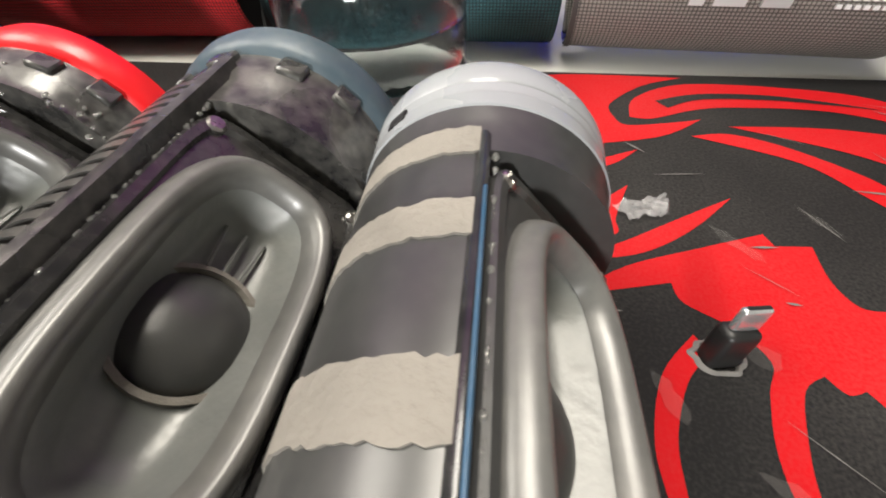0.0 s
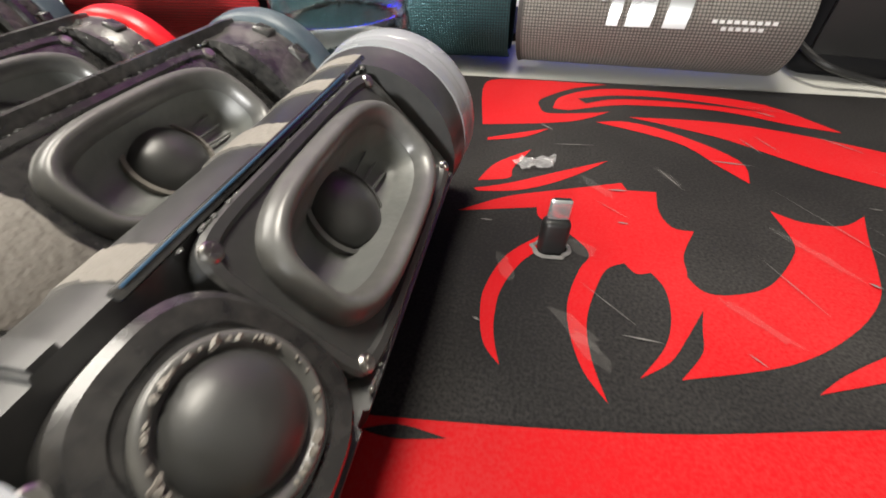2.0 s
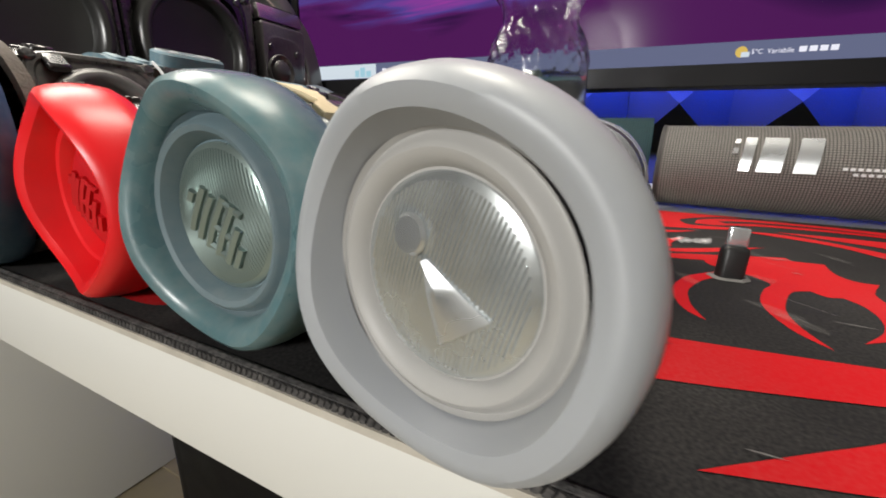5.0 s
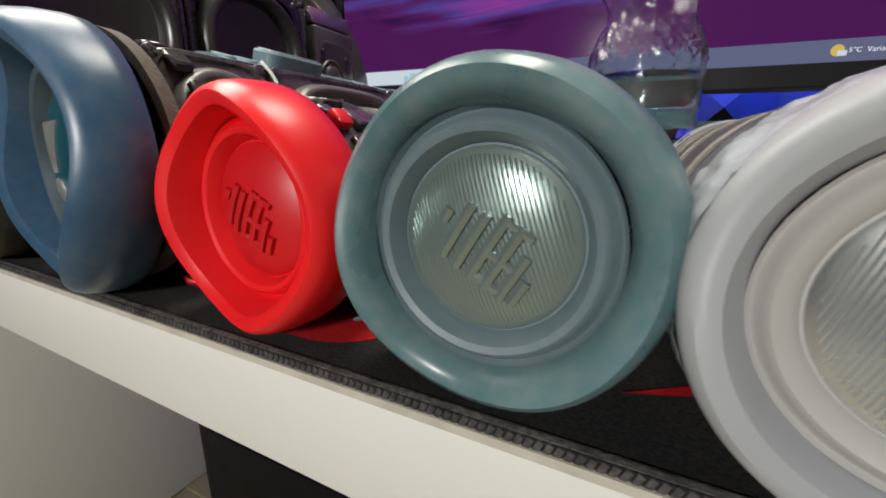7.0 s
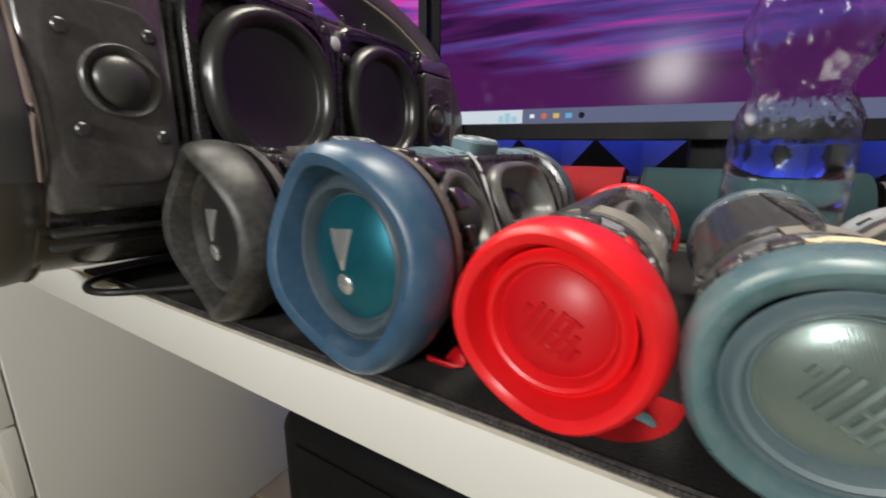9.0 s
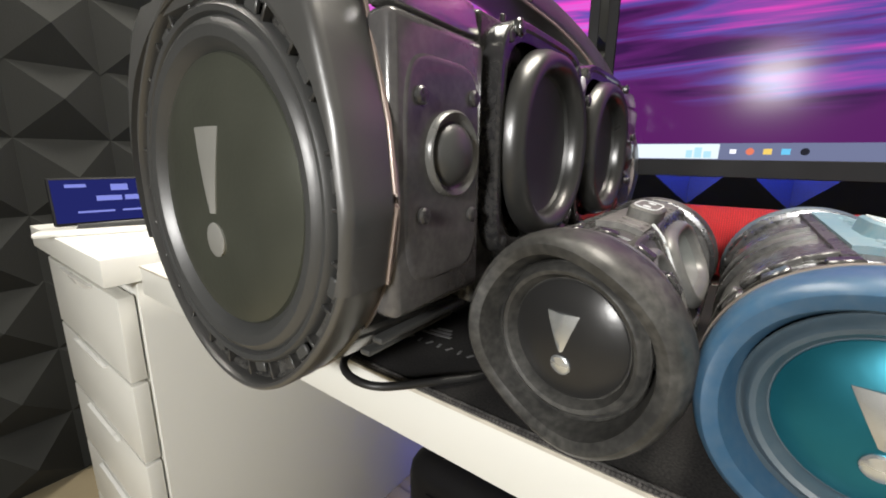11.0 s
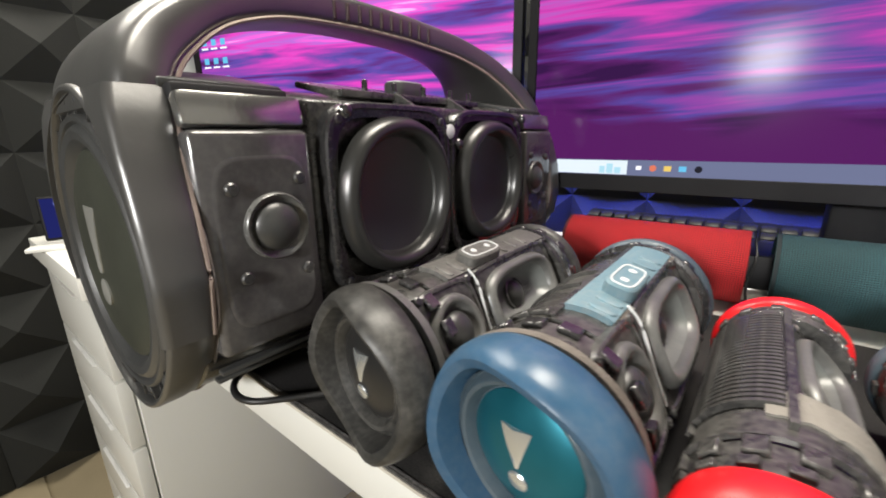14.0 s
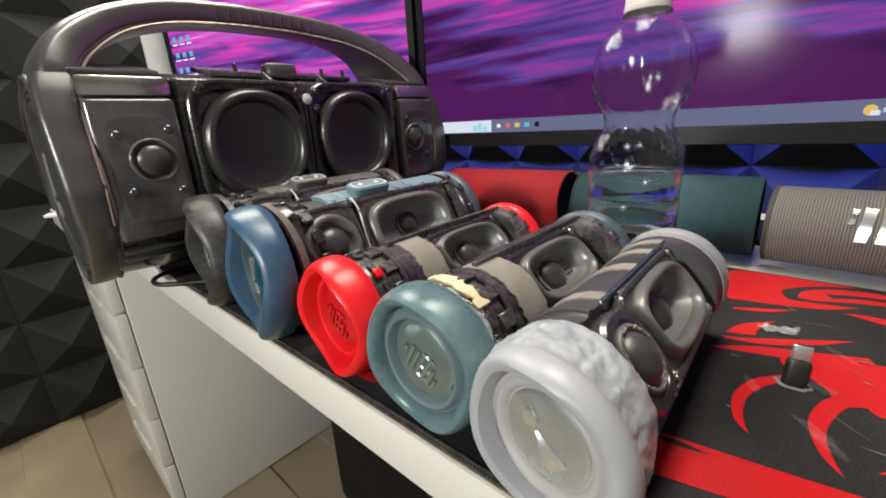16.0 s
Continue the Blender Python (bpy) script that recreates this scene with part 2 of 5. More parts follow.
SCREEN_A = glow("screen_picture_wide", 0.88, lambda nt: streaks(nt, 0.7), 0.0035)
SCREEN_B = glow("screen_picture_side", 1.1, lambda nt: streaks(nt, 4.1), 0.0035)
BAR_GLOW = glow("taskbar_glow", 0.8, lambda nt: (0.16, 0.18, 0.30))
WHITE_GLOW = glow("white_glow", 0.85, lambda nt: (0.75, 0.84, 0.92))
TEXT_GLOW = glow("text_glow", 1.0, lambda nt: (0.85, 0.85, 0.95))
ICON_RED, ICON_YELLOW, ICON_CYAN, ICON_DARK = [glow("icon_" + n, 0.8, lambda nt, c=c: c) for n, c in (("red", (0.75, 0.2, 0.12)), ("yellow", (0.85, 0.6, 0.15)), ("cyan", (0.15, 0.55, 0.85)), ("dark", (0.02, 0.02, 0.03)))]
PHONE_GLOW = glow("phone_glow", 0.6, lambda nt: (0.02, 0.025, 0.16))
PHONE_MARK = glow("phone_mark", 0.8, lambda nt: (0.22, 0.25, 0.7))


# ---------------------------------------------------------------- mesh helpers
def thing(name, label, category, m=None, group="", kind=""):
    ob = new(name)
    ob.empty_display_size = 0.02
    if m is not None:
        ob.matrix_world = m
    return tagged(ob, label, category, group, kind)


def finish(bm, name, mat, smooth=True, angle=38):
    bmesh.ops.recalc_face_normals(bm, faces=bm.faces)
    me = bpy.data.meshes.new(name)
    if smooth:
        lim = radians(angle)
        for f in bm.faces:
            f.smooth = True
        for e in bm.edges:
            if len(e.link_faces) == 2 and e.calc_face_angle(0) > lim:
                e.smooth = False
    bm.to_mesh(me)
    bm.free()
    me.materials.append(mat)
    return me


def part(name, bm, mat, parent, label="", smooth=True, angle=38):
    ob = new(name, finish(bm, name, mat, smooth, angle))
    ob.parent = parent
    if label:
        ob["label"] = label
    return ob


def shared(name, me, parent, m):
    ob = new(name, me)
    ob.parent = parent
    ob.matrix_basis = m
    return ob


def box(size, at=(0, 0, 0), bevel=0.0, seg=2, turn=None, bm=None):
    b = bmesh.new()
    bmesh.ops.create_cube(b, size=1)
    bmesh.ops.scale(b, vec=size, verts=b.verts)
    if bevel:
        bmesh.ops.bevel(b, geom=list(b.edges), offset=bevel, segments=seg, profile=0.5, affect="EDGES")
    m = Matrix.Translation(at) @ (turn or Matrix())
    bmesh.ops.transform(b, matrix=m, verts=b.verts)
    return merge(bm, b)


def merge(bm, b):
    if bm is None:
        return b
    me = bpy.data.meshes.new("tmp")
    b.to_mesh(me)
    b.free()
    bm.from_mesh(me)
    bpy.data.meshes.remove(me)
    return bm


def loops(rows, closed_ends=(False, False), wrap=True, uvs=None, bm=None):
    """Skin a list of rings of points."""
    b = bmesh.new()
    vs = [[b.verts.new(p) for p in row] for row in rows]
    layer = b.loops.layers.uv.new("UVMap") if uvs else None
    n = len(rows[0])
    for i in range(len(rows) - 1):
        for j in range(n if wrap else n - 1):
            k = (j + 1) % n
            f = b.faces.new((vs[i][j], vs[i][k], vs[i + 1][k], vs[i + 1][j]))
            if layer:
                for lp, (a, c) in zip(f.loops, ((i, j), (i, j + 1), (i + 1, j + 1), (i + 1, j))):
                    lp[layer].uv = uvs(a, c)
    if closed_ends[0]:
        b.faces.new(vs[0])
    if closed_ends[1]:
        b.faces.new(vs[-1][::-1])
    return merge(bm, b)


def lathe(prof, seg=64, shape=None, ends=(False, False), at=(0, 0, 0), bm=None):
    """Profile of (y, r) turned round the Y axis; shape(angle, y, r) may return a changed (y, r)."""
    rows = []
    for y, r in prof:
        row = []
        for j in range(seg):
            a = 2 * math.pi * j / seg
            yy, rr = shape(a, y, r) if shape else (y, r)
            row.append((at[0] + rr * math.cos(a), at[1] + yy, at[2] + rr * math.sin(a)))
        rows.append(row)
    return loops(rows, ends, bm=bm)


def turned_z(prof, seg=48, ends=(True, True), shape=None, bm=None):
    rows = []
    for z, r in prof:
        row = []
        for j in range(seg):
            a = 2 * math.pi * j / seg
            rr = shape(a, z, r) if shape else r
            row.append((rr * math.cos(a), rr * math.sin(a), z))
        rows.append(row)
    return loops(rows, ends, bm=bm)


def tube(path, r, seg=8, bm=None, flat=1.0):
    pts = [Vector(p) for p in path]
    rows = []
    up = Vector((0, 0, 1))
    for i, p in enumerate(pts):
        d = (pts[min(i + 1, len(pts) - 1)] - pts[max(i - 1, 0)]).normalized()
        s = d.cross(up)
        if s.length < 1e-4:
            s = d.cross(Vector((1, 0, 0)))
        s.normalize()
        u = s.cross(d)
        rad = r[i] if isinstance(r, (list, tuple)) else r
        rows.append([p + s * rad * math.cos(2 * math.pi * j / seg) + u * rad * flat * math.sin(2 * math.pi * j / seg) for j in range(seg)])
    return loops(rows, (True, True), bm=bm)


def smooth_path(ctrl, n=8, closed=False):
    """Catmull-Rom through the control points."""
    c = [Vector(p) for p in ctrl]
    out = []
    last = len(c) if closed else len(c) - 1
    for i in range(last):
        if closed:
            p0, p1, p2, p3 = c[i - 1], c[i], c[(i + 1) % len(c)], c[(i + 2) % len(c)]
        else:
            p0, p1, p2, p3 = c[max(i - 1, 0)], c[i], c[i + 1], c[min(i + 2, len(c) - 1)]
        for k in range(n):
            t = k / n
            out.append(0.5 * ((2 * p1) + (p2 - p0) * t + (2 * p0 - 5 * p1 + 4 * p2 - p3) * t * t + (3 * p1 - p0 - 3 * p2 + p3) * t ** 3))
    if not closed:
        out.append(c[-1])
    return out


def stadium(a, b, power=3.4, n=56):
    """Outline of half-lengths a (along y) and b (along z)."""
    pts = []
    for j in range(n):
        t = 2 * math.pi * j / n
        c, s = math.cos(t), math.sin(t)
        pts.append((a * math.copysign(abs(c) ** (2 / power), c), b * math.copysign(abs(s) ** (2 / power), s)))
    return pts


def dished(a, b, steps, y, z, x, power=3.4, close=True, bm=None):
    """Rings of an oblong shape that faces +X; steps are (inset, height)."""
    rows = [[(x + h, y + p, z + q) for p, q in stadium(a - o, b - o, power)] for o, h in steps]
    return loops(rows, (False, close), bm=bm)


def arc_band(r0, r1, y0, y1, a0, a1, n=16, ragged=0.0, seed=0, bm=None):
    """A strip that hugs a barrel round the Y axis, from radius r0 to r1, angles in degrees."""
    rng = random.Random(seed)
    rows = []
    for i in range(n + 1):
        a = radians(a0 + (a1 - a0) * i / n)
        j0, j1 = rng.uniform(-ragged, ragged), rng.uniform(-ragged, ragged)
        c, s = math.cos(a), math.sin(a)
        rows.append([(r0 * c, y0 + j0, r0 * s), (r1 * c, y0 + j0, r1 * s), (r1 * c, y1 + j1, r1 * s), (r0 * c, y1 + j1, r0 * s)])
    return loops(rows, (True, True), bm=bm)


def lumps(count, place, size, seed, bm=None):
    """Hardened blobs of glue."""
    rng = random.Random(seed)
    b = bmesh.new()
    for _ in range(count):
        p, s = place(rng), size * rng.uniform(0.45, 1.3)
        g = bmesh.new()
        bmesh.ops.create_icosphere(g, subdivisions=2, radius=s)
        off = Vector((rng.random() * 9, rng.random() * 9, 0))
        for v in g.verts:
            v.co *= 1 + 0.55 * noise.noise(v.co / s * 1.3 + off)
        bmesh.ops.scale(g, vec=(rng.uniform(0.6, 1.5), rng.uniform(0.8, 2.0), rng.uniform(0.5, 1.2)), verts=g.verts)
        bmesh.ops.translate(g, vec=p, verts=g.verts)
        merge(b, g)
    return merge(bm, b)


def screw(parent, at, normal, r=0.0022, mat=None, name="screw"):
    """A cross-head screw whose head points along normal."""
    key = ("screw", round(r, 5), (mat or STEEL).name)
    if key not in MESHES:
        b = turned_z([(0, r), (r * 0.35, r), (r * 0.6, r * 0.75), (r * 0.62, r * 0.32), (r * 0.2, r * 0.22)], 14)
        for k in range(2):
            box((r * 1.3, r * 0.3, r * 0.12), (0, 0, r * 0.64), turn=Matrix.Rotation(k * math.pi / 2 + 0.4, 4, "Z"), bm=b)
        MESHES[key] = finish(b, "screw", mat or STEEL)
    q = Vector(normal).to_track_quat("Z", "Y").to_matrix().to_4x4()
    return shared(name, MESHES[key], parent, Matrix.Translation(at) @ q)


MESHES = {}


# ---------------------------------------------------------------- room shell
FLOOR_Z = -0.66
X0, X1, Y0, Y1, Z1 = -1.46, 1.7, -1.9, 0.87, 1.75


def slab(name, size, at, mat, label, category):
    ob = new(name, finish(box(size, at), name, mat, smooth=False))
    return tagged(ob, label, category, kind="structure")


room_floor = slab("floor", (X1 - X0, Y1 - Y0, 0.06), ((X0 + X1) / 2, (Y0 + Y1) / 2, FLOOR_Z - 0.036), WOOD, "light oak laminate floor under the desk", "floor")
wall_west = slab("wall_west", (0.1, Y1 - Y0, Z1 - FLOOR_Z), (X0 - 0.05, (Y0 + Y1) / 2, (Z1 + FLOOR_Z) / 2), FOAM, "wall covered with charcoal pyramid acoustic foam", "wall")
wall_north = slab("wall_north", (X1 - X0 + 0.2, 0.1, Z1 - FLOOR_Z), ((X0 + X1) / 2, Y1 + 0.05, (Z1 + FLOOR_Z) / 2), FOAM, "foam covered wall lit blue behind the desk", "wall")
# unseen east and south walls and ceiling, added to bounce ambient light
slab("wall_east", (0.1, Y1 - Y0, Z1 - FLOOR_Z), (X1 + 0.05, (Y0 + Y1) / 2, (Z1 + FLOOR_Z) / 2), PAINT, "unseen wall closing the room to bounce light", "wall")
slab("wall_south", (X1 - X0 + 0.2, 0.1, Z1 - FLOOR_Z), ((X0 + X1) / 2, Y0 - 0.05, (Z1 + FLOOR_Z) / 2), PAINT, "unseen wall closing the room to bounce light", "wall")
slab("ceiling", (X1 - X0 + 0.2, Y1 - Y0 + 0.2, 0.1), ((X0 + X1) / 2, (Y0 + Y1) / 2, Z1 + 0.05), PAINT, "unseen ceiling added to bounce light", "ceiling")

# ---------------------------------------------------------------- desk and mat
desk = thing("desk", "white laminate desk with a thick front edge", "desk", Matrix.Translation((0, 0, 0)))
part("desktop", box((1.60, 0.596, 0.035), (0.045, 0.321, -0.0205), 0.0012, 2), WHITE, desk)
part("edge_band", box((1.598, 0.0012, 0.0022), (0.045, 0.0229, -0.0036)), WHITE_EDGE, desk, "worn brownish edge band", smooth=False)
for ly in (0.07, 0.57):
    part("leg", turned_z([(FLOOR_Z, 0.02), (-0.037, 0.02)]), WHITE, desk).location = (0.80, ly, 0)

mat = thing("desk_mat", "black cloth desk mat with red tribal print", "desk mat")
part("cloth", box((1.04, 0.3285, 0.003), (0.085, 0.1873, -0.0015), 0.0011, 2), MAT_CLOTH, mat)
seam = box((1.038, 0.0030, 0.0036), (0.085, 0.0249, -0.0014), 0.0012, 2)
for i in range(515):
    box((0.0013, 0.0012, 0.0028), (-0.43 + i * 0.0020, 0.0235, -0.0016), 0.0, turn=Matrix.Rotation(0.4, 4, "Y"), bm=seam)
part("stitched_edge", seam, MAT_EDGE, mat, "frayed stitched rim", smooth=False)


def print_shape(name, ctrl, level, m, n=5):
    """A flat piece of the printed pattern: smooth between its corners."""
    pts = [Vector((x * 0.976, y * 0.976, 0)) for x, y in ctrl]
    k = len(pts)
    out = []
    for i in range(k):
        p0, p1, p2, p3 = pts[i - 1], pts[i], pts[(i + 1) % k], pts[(i + 2) % k]

        def sharp(a, b, c):
            return (b - a).normalized().dot((c - b).normalized()) < 0.25

        t1 = (p2 - p1) * 0.5 if sharp(p0, p1, p2) else (p2 - p0) * 0.5
        t2 = (p2 - p1) * 0.5 if sharp(p1, p2, p3) else (p3 - p1) * 0.5
        lim = (p2 - p1).length
        t1, t2 = [t if t.length < lim * 1.3 else t.normalized() * lim * 1.3 for t in (t1, t2)]
        for s in range(n):
            u = s / n
            out.append((2 * u ** 3 - 3 * u ** 2 + 1) * p1 + (u ** 3 - 2 * u ** 2 + u) * t1 + (-2 * u ** 3 + 3 * u ** 2) * p2 + (u ** 3 - u ** 2) * t2)
    b = bmesh.new()
    vs = [b.verts.new((p.x, p.y, level)) for p in out]
    es = [b.edges.new((vs[i], vs[(i + 1) % len(vs)])) for i in range(len(vs))]
    bmesh.ops.triangle_fill(b, edges=es, use_beauty=True, normal=(0, 0, 1))
    for f in b.faces:
        if f.normal.z < 0:
            f.normal_flip()
    me = bpy.data.meshes.new(name)
    b.to_mesh(me)
    b.free()
    me.materials.append(m)
    ob = new(name, me)
    ob.parent = mat
    return ob


PRINT = {
    "claw": [(0.132, 0.182), (0.12, 0.168), (0.114, 0.15), (0.114, 0.137), (0.117, 0.125), (0.123, 0.118), (0.12, 0.128), (0.119, 0.138), (0.12, 0.15), (0.126, 0.165), (0.134, 0.176)],
    "trunk": [(0.095, 0.193), (0.116, 0.208), (0.143, 0.219), (0.169, 0.229), (0.171, 0.223), (0.184, 0.224), (0.183, 0.208), (0.187, 0.198), (0.195, 0.197), (0.188, 0.181), (0.187, 0.169), (0.181, 0.157), (0.175, 0.169), (0.169, 0.167), (0.165, 0.172), (0.158, 0.167), (0.153, 0.154), (0.15, 0.14), (0.151, 0.126), (0.155, 0.112), (0.148, 0.122), (0.144, 0.137), (0.144, 0.15), (0.148, 0.165), (0.152, 0.175), (0.144, 0.186), (0.132, 0.194), (0.13, 0.202), (0.099, 0.194)],
    "wing": [(0.187, 0.175), (0.187, 0.169), (0.192, 0.162), (0.202, 0.163), (0.215, 0.17), (0.228, 0.187), (0.232, 0.198), (0.23, 0.218), (0.24, 0.212), (0.255, 0.212), (0.267, 0.221), (0.261, 0.204), (0.256, 0.187), (0.249, 0.17), (0.233, 0.152), (0.21, 0.136), (0.177, 0.124), (0.185, 0.135), (0.187, 0.144), (0.189, 0.153), (0.182, 0.141), (0.175, 0.13), (0.165, 0.122), (0.174, 0.135), (0.178, 0.148), (0.178, 0.161), (0.174, 0.169)],
    "spike": [(0.099, 0.212), (0.115, 0.219), (0.144, 0.237), (0.164, 0.249), (0.144, 0.229), (0.123, 0.215), (0.102, 0.21)],
    "thorn": [(0.1, 0.219), (0.107, 0.237), (0.124, 0.254), (0.116, 0.233), (0.115, 0.224)],
    "crest": [(0.085, 0.345), (0.105, 0.356), (0.17, 0.355), (0.146, 0.344), (0.126, 0.323), (0.126, 0.31), (0.132, 0.302), (0.159, 0.307), (0.169, 0.31), (0.144, 0.292), (0.093, 0.28)],
    "loop": [(0.14, 0.33), (0.169, 0.347), (0.222, 0.346), (0.264, 0.335), (0.293, 0.302), (0.27, 0.308), (0.234, 0.322), (0.189, 0.323), (0.168, 0.319), (0.145, 0.309), (0.134, 0.31)],
    "sliver": [(0.099, 0.264), (0.133, 0.281), (0.119, 0.268), (0.099, 0.261)],
    "barb": [(0.16, 0.294), (0.179, 0.297), (0.203, 0.286), (0.229, 0.261), (0.228, 0.239), (0.218, 0.253), (0.201, 0.276)],
    "streamer": [(0.18, 0.304), (0.229, 0.305), (0.272, 0.295), (0.33, 0.27), (0.31, 0.235), (0.268, 0.255), (0.248, 0.269), (0.224, 0.286)],
    "tail": [(0.214, 0.127), (0.225, 0.136), (0.25, 0.152), (0.262, 0.16), (0.25, 0.145), (0.238, 0.137)],
    "band": [(0.07, 0.092), (0.118, 0.098), (0.169, 0.106), (0.212, 0.116), (0.27, 0.13), (0.25, 0.09), (0.19, 0.068), (0.157, 0.053), (0.114, 0.04), (0.134, 0.055), (0.155, 0.071), (0.17, 0.087), (0.12, 0.073), (0.07, 0.062)],
    "patch": [(-0.078, 0.034), (-0.066, 0.075), (-0.03, 0.07), (-0.036, 0.049), (-0.051, 0.035)],
    "blade": [(0.028, 0.048), (0.05, 0.064), (0.066, 0.075), (0.05, 0.058)],
}
for i, (nm, ctrl) in enumerate(PRINT.items()):
    print_shape("print_" + nm, ctrl, 0.00012 + 0.00002 * i, MAT_RED)
print_shape("loop_gap", [(0.15, 0.327), (0.175, 0.336), (0.215, 0.336), (0.262, 0.324), (0.215, 0.331), (0.175, 0.330), (0.155, 0.320)], 0.0005, MAT_CLOTH)
print_shape("band_gap", [(0.088, 0.090), (0.098, 0.0935), (0.112, 0.0925), (0.098, 0.0895)], 0.0005, MAT_CLOTH)
# pale scuffs and a torn scrap of tape
rng = random.Random(5)
for i in range(26):
    cx, cy, a, ln = rng.uniform(0.1, 0.28), rng.uniform(0.05, 0.33), rng.uniform(-1.2, 0.2), rng.uniform(0.0015, 0.012)
    w = rng.uniform(0.0002, 0.0006)
    dx, dy = ln * math.cos(a), ln * math.sin(a)
    print_shape("scuff", [(cx, cy), (cx + dx - dy * w / ln, cy + dy + dx * w / ln), (cx + dx * 2, cy + dy * 2), (cx + dx + dy * w / ln, cy + dy - dx * w / ln)], 0.0006 + i * 0.00001, SCUFF, 2)
for cx, cy, a, ln in ((0.235, 0.235, -1.0, 0.034), (0.262, 0.215, -0.95, 0.028), (0.215, 0.185, -1.1, 0.016), (0.286, 0.262, -0.9, 0.02), (0.155, 0.212, -0.7, 0.010), (0.148, 0.158, -0.75, 0.013), (0.30, 0.17, -1.2, 0.018), (0.19, 0.30, -0.5, 0.012), (0.25, 0.33, -0.3, 0.015)):
    w = 0.00016
    dx, dy = ln * math.cos(a), ln * math.sin(a)
    print_shape("scratch", [(cx, cy), (cx + dx - dy * w / ln, cy + dy + dx * w / ln), (cx + dx * 2, cy + dy * 2), (cx + dx + dy * w / ln, cy + dy - dx * w / ln)], 0.00095 + ln * 0.002, SCUFF, 2)
SMEAR = material("dust_smear", (0.34, 0.33, 0.31), 0.9, vary=0.4, blotch=120, alpha=0.07)
for k, (cx, cy, a, ln, wd) in enumerate(((0.146, 0.136, -0.75, 0.011, 0.0035), (0.151, 0.128, -0.8, 0.009, 0.0028), (0.157, 0.222, -0.9, 0.012, 0.0030), (0.149, 0.176, -0.5, 0.007, 0.0040), (0.205, 0.150, -0.7, 0.014, 0.0022), (0.192, 0.235, -1.0, 0.010, 0.0020), (0.236, 0.190, -0.9, 0.016, 0.0020), (0.120, 0.160, -1.1, 0.008, 0.0030), (0.175, 0.060, -0.6, 0.012, 0.0025))):
    rg = random.Random(40 + k)
    ring = [(ln * math.cos(t * math.tau / 14) * rg.uniform(0.7, 1.2), wd * math.sin(t * math.tau / 14) * rg.uniform(0.6, 1.3)) for t in range(14)]
    print_shape("smear", [(cx + u * math.cos(a) - v * math.sin(a), cy + u * math.sin(a) + v * math.cos(a)) for u, v in ring], 0.0013 + 0.00003 * k, SMEAR, 3)
# logo shapes at the mat's corner: plain bars in place of a brand
logo = bmesh.new()
for k in range(8):
    box((0.0055, 0.0016, 0.0004), (-0.383 + k * 0.0083, 0.069, 0.0004), turn=Matrix.Rotation(1.2 if k % 2 else 1.75, 4, "Z"), bm=logo)
for k in range(3):
    box((0.024 - k * 0.006, 0.003, 0.0004), (-0.362, 0.082 + k * 0.005, 0.0004), turn=Matrix.Rotation(0.1, 4, "Z"), bm=logo)
part("corner_logo", logo, material("faded_logo", (0.14, 0.14, 0.14), 0.7), mat, "faded grey printed bars", smooth=False)

# rubber scraps between the end rings
def scrap(name, label, m, at, size, seed):
    rg = random.Random(seed)
    rows = []
    for i in range(9):
        u = i / 8
        c = Vector(((u - 0.5) * size * 2.2, size * 0.45 * math.sin(u * 5 + seed), size * (0.32 + 0.2 * math.sin(u * 7 + seed))))
        w = size * (0.18 + 0.4 * math.sin(math.pi * u)) * rg.uniform(0.75, 1.2)
        rows.append([c + Vector((rg.uniform(-1, 1) * size * 0.06, w * math.cos(k * math.pi / 5), size * 0.2 * math.sin(k * math.pi / 5) * rg.uniform(0.7, 1.3))) for k in range(10)])
    ob = tagged(new(name, finish(loops(rows, (True, True)), name, m)), label, "rubber scrap")
    ob.matrix_world = pose(*at, 0, 0, seed * 37)
    return ob


scrap("rubber_scrap", "crumpled red rubber scrap on the mat", CAP_RED_DEEP, (-0.1225, 0.0500, 0.0), 0.0080, 2)
scrap("rubber_scrap", "small torn teal rubber scrap on the mat", CAP_TEAL, (-0.0455, 0.050, 0.0), 0.0055, 4)

# USB-C plug poking up through the mat
plug = thing("usb_plug", "black USB-C plug standing up through the mat", "usb plug", pose(0.1335, 0.1705, 0.0, -6, 4, 12))
part("housing", box((0.0105, 0.0070, 0.016), (0, 0, 0.0065), 0.0022, 3), CABLE, plug)
tipb = box((0.0083, 0.0026, 0.0085), (0, 0, 0.0184), 0.0011, 3)
part("metal_tip", tipb, SILVER, plug, "silver metal tip")
# solid dark bar drawn for the shade in the tip's opening
part("contact_slot", box((0.0062, 0.0010, 0.0006), (0, 0, 0.0227)), HOLLOW_SHADE, plug, smooth=False)
rows = []
for i in range(19):
    u = i / 18
    row = []
    for j in range(11):
        v = j / 10
        q = Vector((u * 3.1, v * 2.2, 0.7))
        row.append(((u - 0.5) * 0.021 * (0.75 + 0.4 * v), (v - 0.5) * 0.011 * (0.6 + 0.5 * noise.noise(q * 1.7) + 0.3), 0.0012 + 0.0034 * abs(noise.noise(q * 1.9))))
    rows.append(row)
lint = tagged(new("adhesive_scrap", finish(loops(rows, wrap=False), "adhesive_scrap", TAPE, angle=25)), "crumpled clear scrap of adhesive tape on the mat", "tape scrap")
lint.matrix_world = pose(0.124, 0.232, 0.0, 0, 0, 15)
